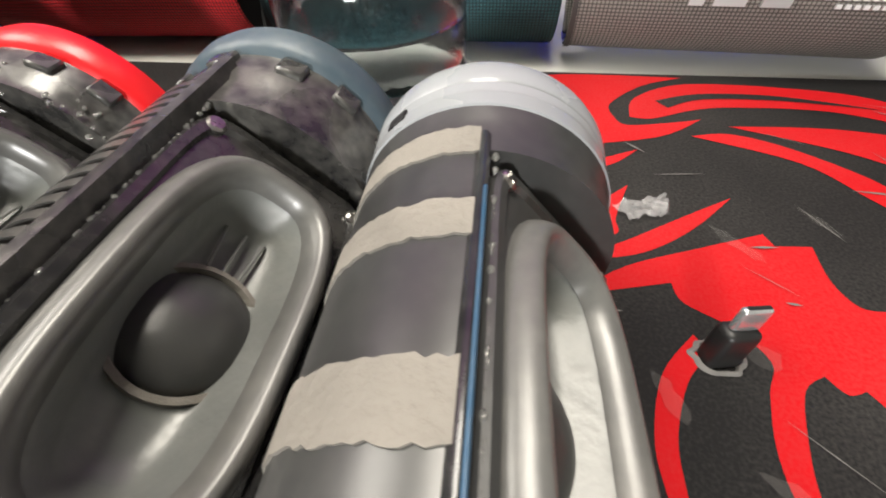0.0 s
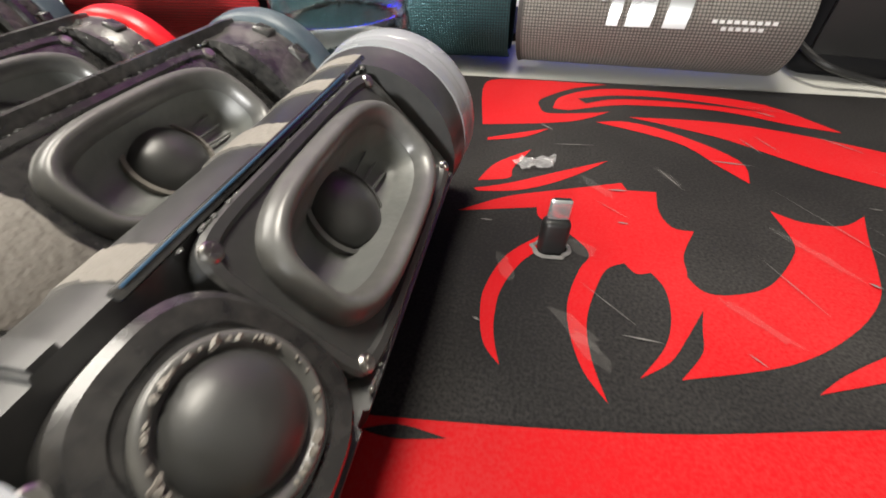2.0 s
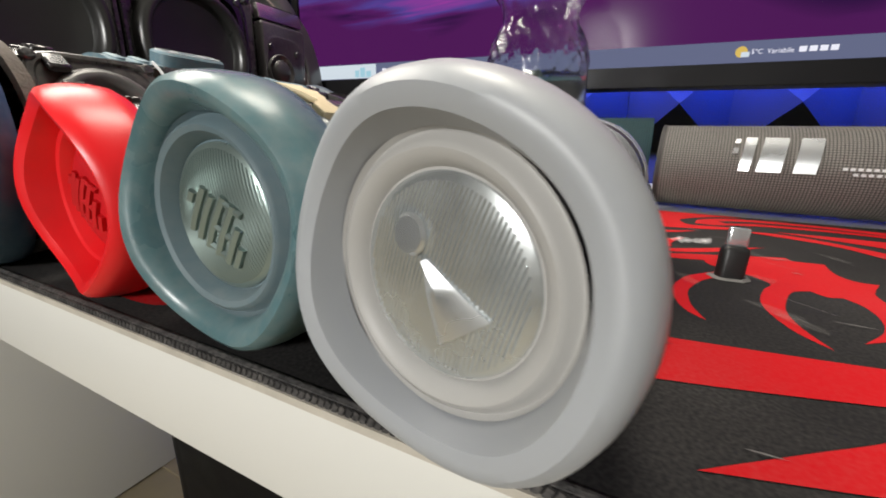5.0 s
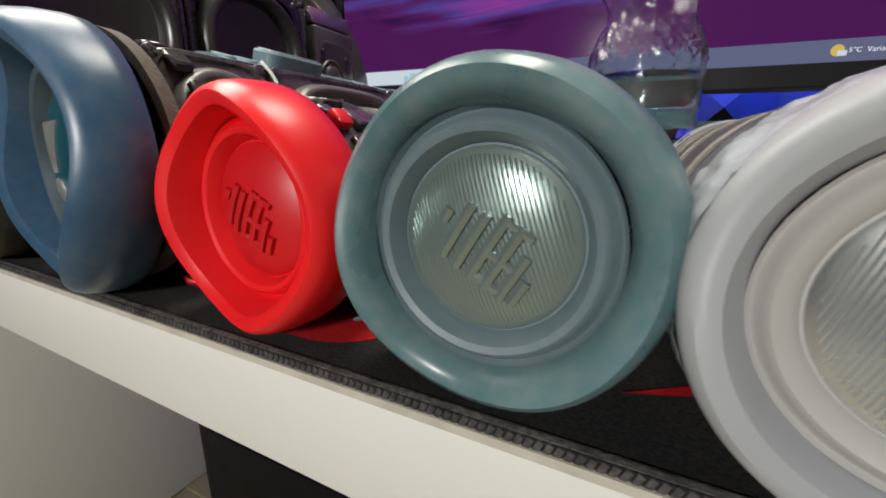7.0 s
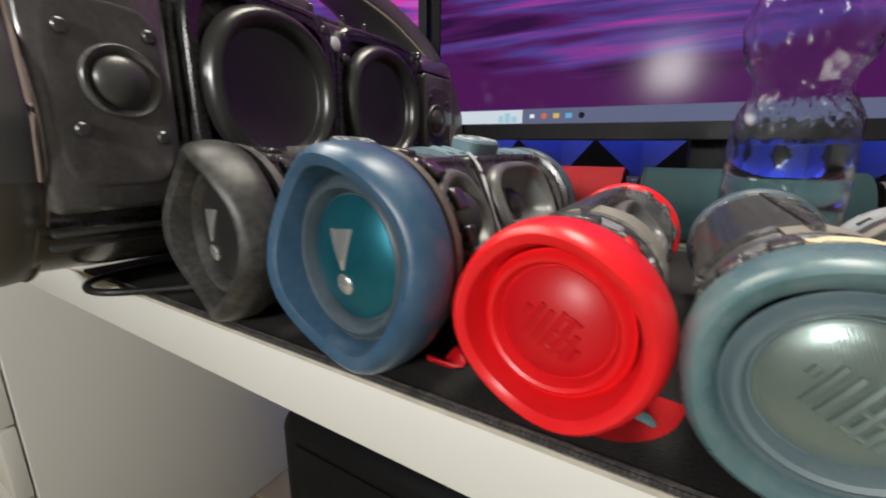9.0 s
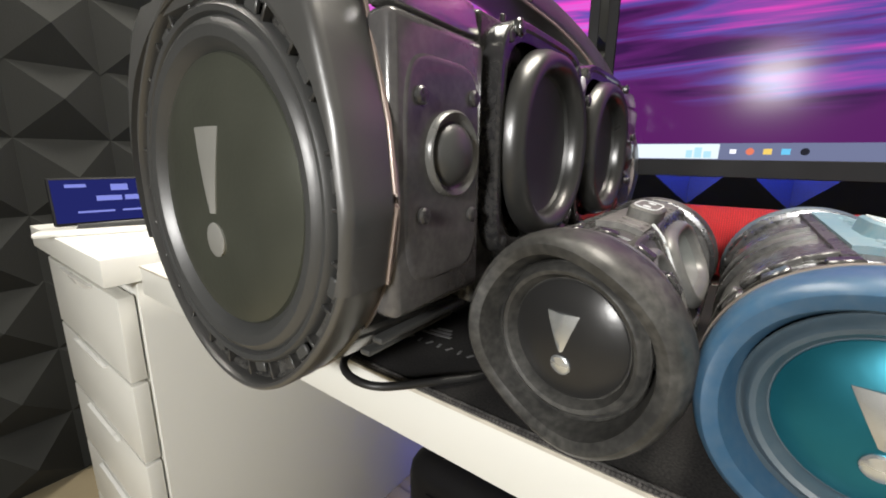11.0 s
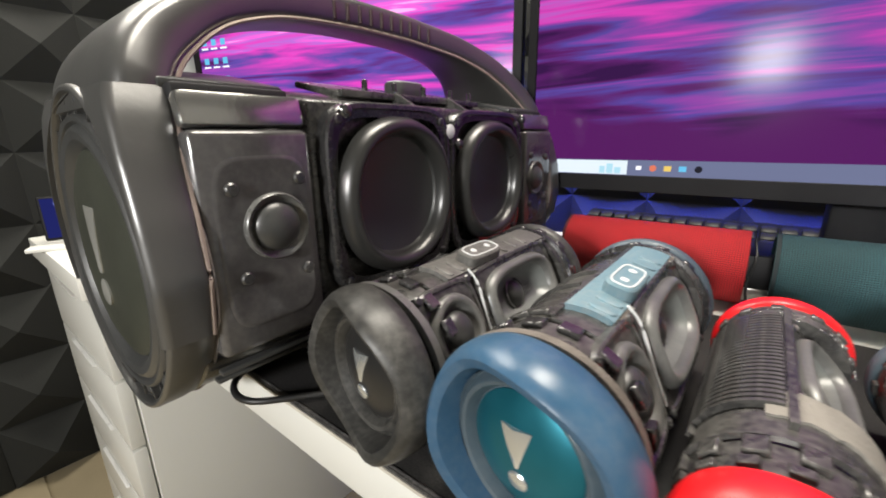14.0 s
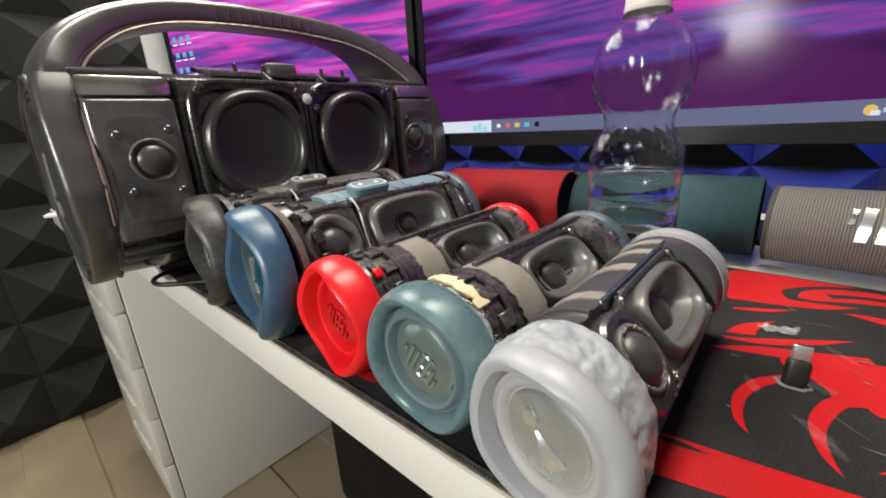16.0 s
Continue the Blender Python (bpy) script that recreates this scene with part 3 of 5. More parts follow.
rim = turned_z([(0.0004, 0.0058), (0.0012, 0.0064), (0.0011, 0.0070), (0.0003, 0.0079)], 60, (False, False), lambda a, z, r: r * (1 + 0.16 * noise.noise(Vector((math.cos(a) * 2.3, math.sin(a) * 2.3, r * 90)))))
torn = tagged(new("torn_rim", finish(rim, "torn_rim", SCUFF)), "torn whitish backing round the hole in the mat", "torn edge")
torn.location = (0.1335, 0.1705, 0)
torn.scale = (1, 0.75, 1)


# ---------------------------------------------------------------- speakers: shared parts
def end_cap(parent, R, d, wave, phase, ring_mat, in_mat, disc_mat, emblem, emblem_mat, ridges=False, dish=1.0, cap_label="", deep=0.4, dr=0.0, grow=1.0, lobes=0.011, rise=0.0, turn=Matrix()):
    def shape(a, y, r):
        k = max(0.0, 1 - y / (d * 0.95))
        return y + wave * math.cos(3 * a + phase) * k, r * (1 + lobes * math.cos(3 * a + phase))

    e = deep
    prof = [(d * 1.02, 0.86), (d, 0.94), (d * 0.88, 0.985), (d * 0.7, 1.0), (d * 0.42, 0.995), (d * 0.20, 0.972), (d * 0.06, 0.938), (0, 0.895), (d * 0.02, 0.85), (d * 0.08, 0.80), (d * max(0.12, 0.55 * e), 0.765), (d * 0.95 * e, 0.735)]
    ring = part("end_ring", lathe([(y, r * R) for y, r in prof], 72, shape), ring_mat, parent, cap_label)
    prof2 = [(e + dy, r) for dy, r in ((-0.06, 0.735), (0.02, 0.715), (0.0, 0.70), (-0.14, 0.675), (-0.18, 0.645), (-0.15, 0.61), (-0.02, 0.575), (0.06, 0.56), (0.06, 0.545))]
    prof2 = [(y, 0.735 - (0.735 - r) * (1 - dr)) for y, r in prof2]
    surround = part("radiator_surround", lathe([(y * d, r * R) for y, r in prof2], 64), in_mat, parent)
    dp = [(e + 0.07, 0.55), (e + 0.03, 0.545), (e, 0.52), (e - 0.10 * dish, 0.40), (e - 0.17 * dish, 0.25), (e - 0.20 * dish, 0.12), (e - 0.21 * dish, 0.004)]
    dk = (0.735 - 0.19 * (1 - dr)) / 0.545
    dp = [(y, r * dk) for y, r in dp]
    disc = part("radiator_disc", lathe([(y * d, r * R) for y, r in dp], 56, ends=(False, True)), disc_mat, parent)

    def disc_y(rr):
        rr = rr / R
        for (y0, r0), (y1, r1) in zip(dp, dp[1:]):
            if r1 <= rr <= r0:
                return d * (y0 + (y1 - y0) * (r0 - rr) / (r0 - r1 + 1e-9))
        return d * dp[-1][0]

    if ridges:
        rot = radians(ridges)
        step = R * 0.026
        for i in range(-19, 20):
            u = i * step
            half = math.sqrt(max(0.0, (0.50 * dk * R) ** 2 - u * u))
            if half < R * 0.05:
                continue
            pts = []
            for k in range(9):
                v = -half + 2 * half * k / 8
                x, z = u * math.cos(rot) - v * math.sin(rot), u * math.sin(rot) + v * math.cos(rot)
                pts.append((x, disc_y(math.hypot(x, z)) - 0.00005, z))
            part("ridge", tube(pts, R * 0.0068, 4), disc_mat, disc)
    ring.matrix_basis = surround.matrix_basis = disc.matrix_basis = turn
    if ridges and dr > 0.1 and disc_mat is DISC_STEEL:
        bead = finish(lumps(1, lambda r: Vector((0, 0, 0)), 0.0004, 5), "rim_bead", SILVER)
        rb2 = 0.525 * dk * R
        for k in range(40):
            a = radians(130 + k * 4.2)
            shared("rim_bead", bead, disc, Matrix.Translation((rb2 * math.cos(a), disc_y(rb2) - 0.0002, rb2 * math.sin(a))))
    if emblem is None:
        return ring, disc
    kind, ang = emblem
    rot = radians(ang)

    def place(u, v, lift):
        x, z = u * math.cos(rot) - v * math.sin(rot), u * math.sin(rot) + v * math.cos(rot)
        return (x, disc_y(math.hypot(x, z)) - lift, z)

    b = bmesh.new()
    if kind == "mark":
        g = R * grow
        top, low, w0, w1 = (0.27 + rise) * g, (rise - 0.08) * g, 0.155 * g, 0.02 * g
        rows = []
        for k in range(7):
            t = k / 6
            v, w = top + (low - top) * t, w0 + (w1 - w0) * t
            rows.append([place(-w, v, -0.0004), place(-w, v, 0.0006), place(0, v, 0.0022 * (1 - 0.4 * t)), place(w, v, 0.0006), place(w, v, -0.0004)])
        loops(rows, (True, True), bm=b)
        part("wedge", b, emblem_mat, disc, "raised wedge mark")
        b = bmesh.new()
        rows = []
        for r, lift in ((0.095, -0.0004), (0.095, 0.0010), (0.08, 0.0016), (0.01, 0.0018)):
            rows.append([place(r * g * math.cos(t * math.pi / 10), (rise - 0.21) * g + r * g * math.sin(t * math.pi / 10), lift) for t in range(20)])
        loops(rows, (False, True), bm=b)
        part("dot", b, emblem_mat, disc, "raised round dot")
    else:
        for k, (u, v0, v1) in enumerate(((-0.26, -0.02, 0.06), (-0.16, -0.2, 0.16), (-0.06, -0.2, 0.16), (0.04, -0.2, 0.22), (0.14, -0.2, 0.22), (0.24, -0.2, 0.10), (0.31, -0.18, -0.02))):
            pts = [place(u * R, (v0 + (v1 - v0) * t / 4) * R, 0.0004) for t in range(5)]
            part("raised_bar", tube(pts, R * 0.034, 6), emblem_mat, disc, "embossed bar")
        for v in (-0.17, -0.01, 0.19):
            part("raised_bar", tube([place((0.02 + 0.05 * t) * R, v * R, 0.0004) for t in range(5)], R * 0.026, 6), emblem_mat, disc, "embossed bar")
        b.free()
    return ring, disc


def steps_at(prof, ys):
    """Insert short steps in a profile where the flat begins and ends."""
    out = list(prof)
    for y in ys:
        i = max(k for k in range(len(out)) if out[k][0] <= y)
        r = out[i][1]
        out[i + 1:i + 1] = [(y - 0.0003, r), (y + 0.0003, r)]
    return sorted(out)


def cap_turn(roll, face):
    """Swing an end cap about the upright axis of the world by face degrees."""
    r = Matrix.Rotation(radians(roll), 4, "Y")
    return r @ Matrix.Rotation(radians(face), 4, "Z") @ r.inverted()


def flat_shape(flat, half=62, y0=-1.0, y1=9.0):
    lim = radians(half)

    def f(a, y, r):
        a = (a + math.pi) % (2 * math.pi) - math.pi
        return (y, min(r, flat / math.cos(a))) if abs(a) < lim and y0 <= y <= y1 else (y, r)
    return f


def plate_with_hole(a, b, power, y, x, skirt, a2, b2, p2, lip=0.0016):
    """A flat driver plate with a skirt, open where the driver sits."""
    rows = []
    for o, h in ((0, -skirt), (0, lip * 0.5), (0.0008, lip), (0.0026, lip), (0.0034, 0.0005)):
        rows.append([(x + h, y + p, q) for p, q in stadium(a - o, b - o, power)])
    rows.append([(x + 0.0005, y + p, q) for p, q in stadium(a2, b2, p2)])
    return loops(rows)


def oblong_driver(parent, y, x, a, b, dome, mat_roll=None, glue_ring=False, power=3.2):
    drv = part("woofer_surround", dished(a, b, [(0, -0.001)] + [(b * 0.36 * k / 12, 0.0052 * math.sin(math.pi * (k + 0.6) / 12.6) ** 0.75) for k in range(13)], y, 0, x, power, False), mat_roll or RUBBER, parent, "rolled rubber surround", angle=80)
    part("woofer_cone", dished(a, b, [(b * 0.34, 0.0), (b * 0.40, -0.0018), (b * 0.50, -0.0058), (b * 0.62, -0.0088), (b * 0.82, -0.0096)], y, 0, x, power, True), CONE, drv, angle=80)
    rows = []
    for k in range(9):
        t = math.pi / 2 * k / 8
        rows.append([(x - 0.0098 + dome * 0.62 * math.sin(t), y + max(dome * math.cos(t), 1e-5) * math.cos(j * math.pi / 16), max(dome * math.cos(t), 1e-5) * math.sin(j * math.pi / 16)) for j in range(32)])
    part("dust_dome", loops(rows), SATIN, drv, "round dust dome")
    ringr = []
    for o, h in ((0.0, -0.0100), (0.0, -0.0074), (0.0012, -0.0070), (0.0018, -0.0092)):
        ringr.append([(x + h, y + (dome + 0.0016 - o) * math.cos(j * math.pi / 16), (dome + 0.0016 - o) * math.sin(j * math.pi / 16)) for j in range(32)])
    part("dome_collar", loops(ringr), SAND if glue_ring else RUBBER, drv)
    for k in range(3):
        part("cone_rib", box((0.0008, dome * 0.9, 0.0007), (x - 0.0078, y + dome * 1.55, -dome * 0.3 + k * dome * 0.32), 0.0003, turn=Matrix.Rotation(0.1 * (k - 1), 4, "X")), CONE, drv)
    return drv


def round_driver(parent, y, z, x, r, dome, dome_mat=None, steps=None, label="round tweeter"):
    steps = steps or [(0, -0.001), (0, 0.0014), (r * 0.05, 0.003), (r * 0.15, 0.0042), (r * 0.27, 0.003), (r * 0.34, 0.0006), (r * 0.40, -0.0012), (r * 0.60, -0.002)]
    drv = part("tweeter_surround", dished(r, r, steps, y, z, x, 2.0, True), RUBBER, parent, label, angle=70)
    rows = []
    for k in range(9):
        t = math.pi / 2 * k / 8
        rows.append([(x - 0.0014 + dome * 0.62 * math.sin(t), y + max(dome * math.cos(t), 1e-5) * math.cos(j * math.pi / 16), z + max(dome * math.cos(t), 1e-5) * math.sin(j * math.pi / 16)) for j in range(32)])
    part("dome", loops(rows), dome_mat or SATIN, drv)
    return drv


def back_ring(parent, R, L, mat, width=0.016, inner=0.84):
    part("back_ring", lathe([(L - width * 1.2, R * inner), (L - width, R * 0.95), (L - width * 0.8, R * 0.985), (L - width * 0.3, R), (L, R * 0.985), (L, R * 0.90), (L - width * 0.5, R * 0.86)], 64), mat, parent, "rear end ring")
    part("back_plate", lathe([(L - width * 0.55, R * 0.87), (L - width * 0.5, R * 0.6), (L - width * 0.4, 0.002)], 40, ends=(False, True)), RUBBER, parent)


def clips(parent, r, y, count, a0, a1, size, seed, mat):
    """Moulded latches round the barrel."""
    rg = random.Random(seed)
    me = finish(box(size, (0, 0, 0), min(size) * 0.2, 1), "clip", mat)
    for i in range(count):
        a = radians(a0 + (a1 - a0) * i / max(1, count - 1) + rg.uniform(-2, 2))
        m = Matrix.Rotation(-a, 4, "Y") @ Matrix.Translation((r, y + rg.uniform(-0.001, 0.001), 0))
        shared("clip", me, parent, m)


def glue_band(r, y0, y1, swell, seed):
    """A hardened, uneven collar of glue round the barrel; y1(angle) is its ragged edge."""
    rows, n, k = [], 200, 26
    for j in range(k + 1):
        row = []
        for i in range(n):
            a = math.tau * i / n
            u = j / k
            start = y0(a) if callable(y0) else y0
            end = y1(a) + 0.0016 * noise.noise(Vector((math.cos(a) * 6, math.sin(a) * 6, seed)))
            p = Vector((math.cos(a) * 3.2, math.sin(a) * 3.2, u * 1.6 + seed))
            lump = 0.55 + 0.5 * noise.noise(p) + 0.35 * noise.noise(p * 2.7) + 0.3 * noise.noise(p * 6) + 0.10 * noise.noise(p * 15)
            rr = r + (0.001 + swell * max(0.05, lump)) * math.sin(math.pi * min(1, 0.12 + 0.88 * u)) ** 0.5
            row.append((rr * math.cos(a), start + (end - start) * u, rr * math.sin(a)))
        rows.append(row)
    return loops(rows)


def small_speaker(label, at, roll, yaw, cap, style, R, L, yc):
    """A stripped bottle-sized speaker lying on its side: axis along Y, driver plate towards +X."""
    rb, flat = 0.0315, 0.0205
    lb = L - 0.180
    sp = thing("portable_speaker", label, "speaker", pose(*at, 0, -roll, yaw), group="stripped speakers in a row")
    f0, f1 = (0.0330, 0.1582) if style == "grey" else (yc - 0.0445, yc + 0.0445)
    sh = flat_shape(flat - 0.0105, 46, f0, f1)
    prof = [(0.020, rb * 0.96), (0.026, rb * 1.0), (0.040, rb), (0.0405, rb * 0.965), (0.046, rb * 0.965), (0.0465, rb), (0.062, rb), (0.0625, rb * 0.96), (0.066, rb * 0.96), (0.0665, rb), (0.158 + lb, rb), (0.160 + lb, rb * 1.03), (0.172 + lb, rb * 1.03)]
    part("barrel", lathe(steps_at(prof, (f0, f1)), 72, sh), SHEEN if style == "grey" else BLACK, sp, "black plastic barrel")
    end_cap(sp, R, cap.get("d", 0.0205), cap.get("wave", 0.0020), cap["phase"], cap["ring"], cap["inner"], cap["disc"], cap["emblem"], cap["emblem_mat"], cap["ridges"], cap.get("dish", 1.0), cap["label"], cap.get("deep", 0.55), cap.get("dr", 0.0), cap.get("grow", 1.0), cap.get("lobes", 0.011), cap.get("rise", 0.0), cap_turn(roll, cap.get("face", 0.0)))
    back_ring(sp, R * 0.985, L, cap["back"], 0.010, 0.80)
    # driver plate
    plate = part("driver_plate", plate_with_hole(0.0440, 0.0225, 9.0, yc, flat, 0.011, 0.0370, 0.0185, 3.2), SHEEN if style == "grey" else GLOSS, sp, "rectangular driver plate")
    oblong_driver(sp, yc, flat + 0.0004, 0.0375, 0.0190, 0.0122, glue_ring=(style == "green"))
    for dy in (-1, 1):
        for dz in (-1, 1):
            screw(plate, (flat + 0.0008, yc + dy * 0.0400, dz * 0.0185), (1, 0, 0), 0.0022)
    rg = random.Random(len(label))
    part("glue_bead", lumps(190, lambda r: (lambda k, t: Vector((flat + 0.0008, yc + (k * 0.0438 if r.random() < 0.35 else t * 0.044), (t * 0.022 if abs(k) > 2 else k * 0.0222))))(r.choice((-1, 1)), r.uniform(-1, 1)), 0.00045, rg.randint(0, 99)), GLUE, plate, "beads of dried clear glue")["kind"] = "stuff"
    if style == "grey":
        tw = part("tweeter_mount", dished(0.0185, 0.0205, [(0, -0.006), (0.0, 0.003), (0.0015, 0.0046), (0.005, 0.0048), (0.0055, 0.004)], 0.0517, 0.000, flat + 0.0008, 2.6, True), GLOSS, sp, "glossy tweeter mount")
        round_driver(tw, 0.0517, 0, flat + 0.0052, 0.0138, 0.0112, steps=[(0, -0.001), (0, 0.0010), (0.0006, 0.0017), (0.0016, 0.0016), (0.0022, 0.0004), (0.0040, -0.0004)])
        part("glue_circle", lumps(60, lambda r: (lambda a: Vector((flat + 0.0066, 0.0517 + 0.0124 * math.cos(a), 0.0124 * math.sin(a))))(r.uniform(0, 6.283)), 0.0006, 7), SAND, tw, "ring of yellowed glue")["kind"] = "stuff"
        for dz in (-1, 1):
            screw(tw, (flat + 0.0030, 0.0357, dz * 0.015), (1, 0, 0), 0.0022)
        part("barrel_rib", arc_band(rb - 0.001, rb + 0.0012, 0.047, 0.051, 50, 175, 30), SHEEN, sp)
        for y0 in (0.0620, 0.1045, 0.1355, 0.1575):
            part("adhesive_strip", arc_band(rb - 0.0005, rb + 0.0006, y0, y0 + (0.0105 if 0.09 < y0 < 0.11 else 0.0085), 52, 165, 44, 0.0005, int(y0 * 999)), SAND, sp, "grey adhesive residue strip")
        part("seam_rail", box((0.003, 0.105, 0.0025), (flat - 0.001, 0.112, 0.0240), 0.0008), GLOSS, sp)
        part("seam_line", box((0.0008, 0.086, 0.0006), (flat + 0.0006, 0.104, 0.0244), 0.0002), CAP_BLUE, sp, "thin bluish seam")
        frost = glue_band(rb - 0.0003, lambda a: 0.0078 - 0.0035 * math.cos(a + radians(40)), lambda a: 0.0332 + 0.0075 * max(0, math.sin(a - 0.2)) + 0.003 * max(0, -math.sin(a + 0.6)), 0.0023, 3.1)
        part("glue_collar", frost, FROST, sp, "frosty white hardened glue collar")
        part("rear_shroud", lathe([(0.160 + lb, rb * 1.0), (0.161 + lb, rb * 1.045), (0.166 + lb, rb * 1.05), (0.1665 + lb, R * 0.95), (0.170 + lb, R * 0.97)], 64), WHITE_RING, sp, "milky grey plastic rear collar")
        a = radians(92)
        # dark block drawn for the shade in a small notch
        part("moulded_slot", box((0.001, 0.004, 0.006), (R * 0.96 * math.cos(a), 0.1665 + lb, R * 0.96 * math.sin(a)), 0.0004, turn=Matrix.Rotation(-a, 4, "Y")), HOLLOW_SHADE, sp)
    else:
        rib = finish(arc_band(rb - 0.001, rb + 0.0024, -0.0012, 0.0012, 53, 118, 14), "rib", BLACK)
        for i in range(26):
            shared("rib", rib, sp, Matrix.Translation((0, 0.066 + i * 0.0040, 0)))
        part("rib_rail", arc_band(rb - 0.001, rb + 0.0032, 0.052, 0.163 + lb, 47, 52, 4, 0.0005, 3), BLACK, sp, "dusty rail beside the ribs")
        part("rib_rail", arc_band(rb - 0.001, rb + 0.0026, 0.058, 0.163, 119, 123, 4), BLACK, sp)
        part("adhesive_band", arc_band(rb - 0.0005, rb + 0.0012, yc - 0.066, yc - 0.0455, -75, 64, 30, 0.0010, 6), SAND, sp, "beige adhesive band")
        clips(sp, rb + 0.0008, 0.037, 9, -70, 150, (0.003, 0.010, 0.008), 2, BLACK)
        clips(sp, rb + 0.0006, 0.0275, 11, -80, 170, (0.0024, 0.005, 0.007), 3, BLACK)
        part("collar_rib", lathe([(0.0415, rb), (0.0418, rb + 0.0022), (0.0440, rb + 0.0022), (0.0443, rb)], 64), BLACK, sp)
        clips(sp, rb + 0.001, 0.1655 + lb, 8, -60, 140, (0.003, 0.006, 0.007), 5, BLACK)
        if style == "green":
            g = glue_band(rb - 0.001, 0.0185, lambda a: 0.029 + 0.004 * math.sin(2 * a), 0.0022, 7.7)
            part("glue_collar", g, FROST, sp, "lumpy frosted glue collar")
            part("glue_bits", lumps(90, lambda r: (lambda a: Vector(((rb + 0.0018) * math.cos(a), r.gauss(0.030, 0.006), (rb + 0.0018) * math.sin(a))))(r.uniform(-1.2, 2.4)), 0.0007, 31), GLUE, sp, "bits of clear glue")["kind"] = "stuff"
            part("adhesive_flake", arc_band(rb + 0.001, rb + 0.0034, 0.024, 0.030, 5, 62, 18, 0.0018, 8), material("cream_flake", (0.62, 0.52, 0.34), 0.8, bump=0.8), sp, "cream flake of old glue")
            part("wire", tube(smooth_path([(flat * 0.7, 0.06, -0.032), (0.0255, 0.10, -0.030), (0.026, 0.145, -0.028), (0.020, 0.165, -0.027)], 6), 0.0009, 6), FOAM_RING, sp, "thin grey wire")
        else:
            g = lumps(50, lambda r: (lambda a: Vector(((rb + 0.001) * math.cos(a), r.uniform(0.150, 0.162) + lb, (rb + 0.001) * math.sin(a))))(r.uniform(-0.6, 1.6)), 0.0008, 13)
            part("glue_bits", g, GLUE, sp, "bits of clear glue")["kind"] = "stuff"
            part("clip_tab", box((0.0035, 0.006, 0.006), (rb + 0.001, 0.0265, 0.006), 0.001), CAP_RED, sp, "red rubber tab")
    return sp


def large_speaker(label, at, roll, yaw, cap, button_mat, dusty):
    """A stripped bigger speaker: tweeter and oblong woofer on its flank, button strip on top."""
    L, R, rb, flat = 0.216, 0.0482, 0.0425, 0.0345
    sp = thing("portable_speaker", label, "speaker", pose(*at, 0, -roll, yaw), group="stripped speakers in a row")
    sh = flat_shape(flat - 0.0110, 40, 0.0295, 0.1890)
    prof = [(0.024, rb * 0.97), (0.034, rb), (0.046, rb), (0.0465, rb * 0.94), (0.050, rb * 0.94), (0.0505, rb), (0.200, rb), (0.202, rb * 1.02), (0.214, rb * 1.02)]
    part("barrel", lathe(steps_at(prof, (0.0295, 0.1890)), 80, sh), BLACK, sp, "dusty black plastic barrel")
    end_cap(sp, R, 0.0230, 0.0032, cap["phase"], cap["ring"], cap["inner"], cap["disc"], cap["emblem"], cap["emblem_mat"], cap["ridges"], cap.get("dish", 1.0), cap["label"], cap.get("deep", 0.55), cap.get("dr", 0.0), cap.get("grow", 1.0), cap.get("lobes", 0.011), cap.get("rise", 0.0), cap_turn(roll, cap.get("face", 0.0)))
    part("foam_collar", lathe([(0.022, R * 0.90), (0.0225, R * 0.965), (0.0275, R * 0.96), (0.028, R * 0.88)], 64), FOAM_RING if dusty else RUBBER, sp, "crumbling foam collar")
    back_ring(sp, R * 0.97, L, cap["back"], 0.010)
    part("rear_rim", lathe([(0.196, rb), (0.1965, rb + 0.003), (0.199, rb + 0.003), (0.1995, rb)], 64), GLOSS, sp)
    # driver plates
    pl = part("driver_plate", plate_with_hole(0.0520, 0.0300, 8.0, 0.136, flat, 0.012, 0.0450, 0.0240, 3.2), BLACK, sp, "woofer plate")
    oblong_driver(sp, 0.136, flat + 0.0006, 0.0455, 0.0245, 0.0105)
    pt = part("driver_plate", plate_with_hole(0.0265, 0.0290, 5.0, 0.0560, flat, 0.012, 0.0220, 0.0220, 2.0), BLACK, sp, "tweeter plate")
    round_driver(sp, 0.0560, 0, flat + 0.0006, 0.0225, 0.0125)
    for y, a, b in ((0.136, 0.0475, 0.0262), (0.0560, 0.0228, 0.0258)):
        for dy in (-1, 1):
            for dz in (-1, 1):
                screw(pl if a > 0.03 else pt, (flat + 0.0008, y + dy * a, dz * b), (1, 0, 0), 0.0027, DSTEEL)
    # button strip on top
    top = 76 - roll
    strip = part("button_strip", arc_band(rb - 0.001, rb + 0.0030, 0.064, 0.192, top - 10, top + 20, 14, 0.0003, 2), button_mat, sp, "rubber button strip")
    q = Matrix.Rotation(-radians(top), 4, "Y")
    rows = [[q @ Vector((h, 0.107 + p, z)) for p, z in stadium(0.0185 - o, 0.0085 - o, 4)] for o, h in ((0, rb), (0, rb + 0.0082), (0.0008, rb + 0.0092), (0.0022, rb + 0.0094))]
    part("power_button", loops(rows, (False, True)), button_mat, strip, "raised oblong button")
    rows = [[q @ Vector((h, 0.107 + p, z)) for p, z in stadium(0.0165 - o, 0.0066 - o, 4)] for o, h in ((0, rb + 0.0094), (0, rb + 0.0099), (0.0008, rb + 0.0099), (0.0008, rb + 0.0094))]
    part("button_outline", loops(rows), BTN_EDGE, strip, "pale outline")
    for k in (-1, 1):
        rows = [[q @ Vector((h, 0.107 + k * 0.008 + 0.0022 * math.cos(j * 0.628), 0.0022 * math.sin(j * 0.628))) for j in range(10)] for h in (rb + 0.0093, rb + 0.0099)]
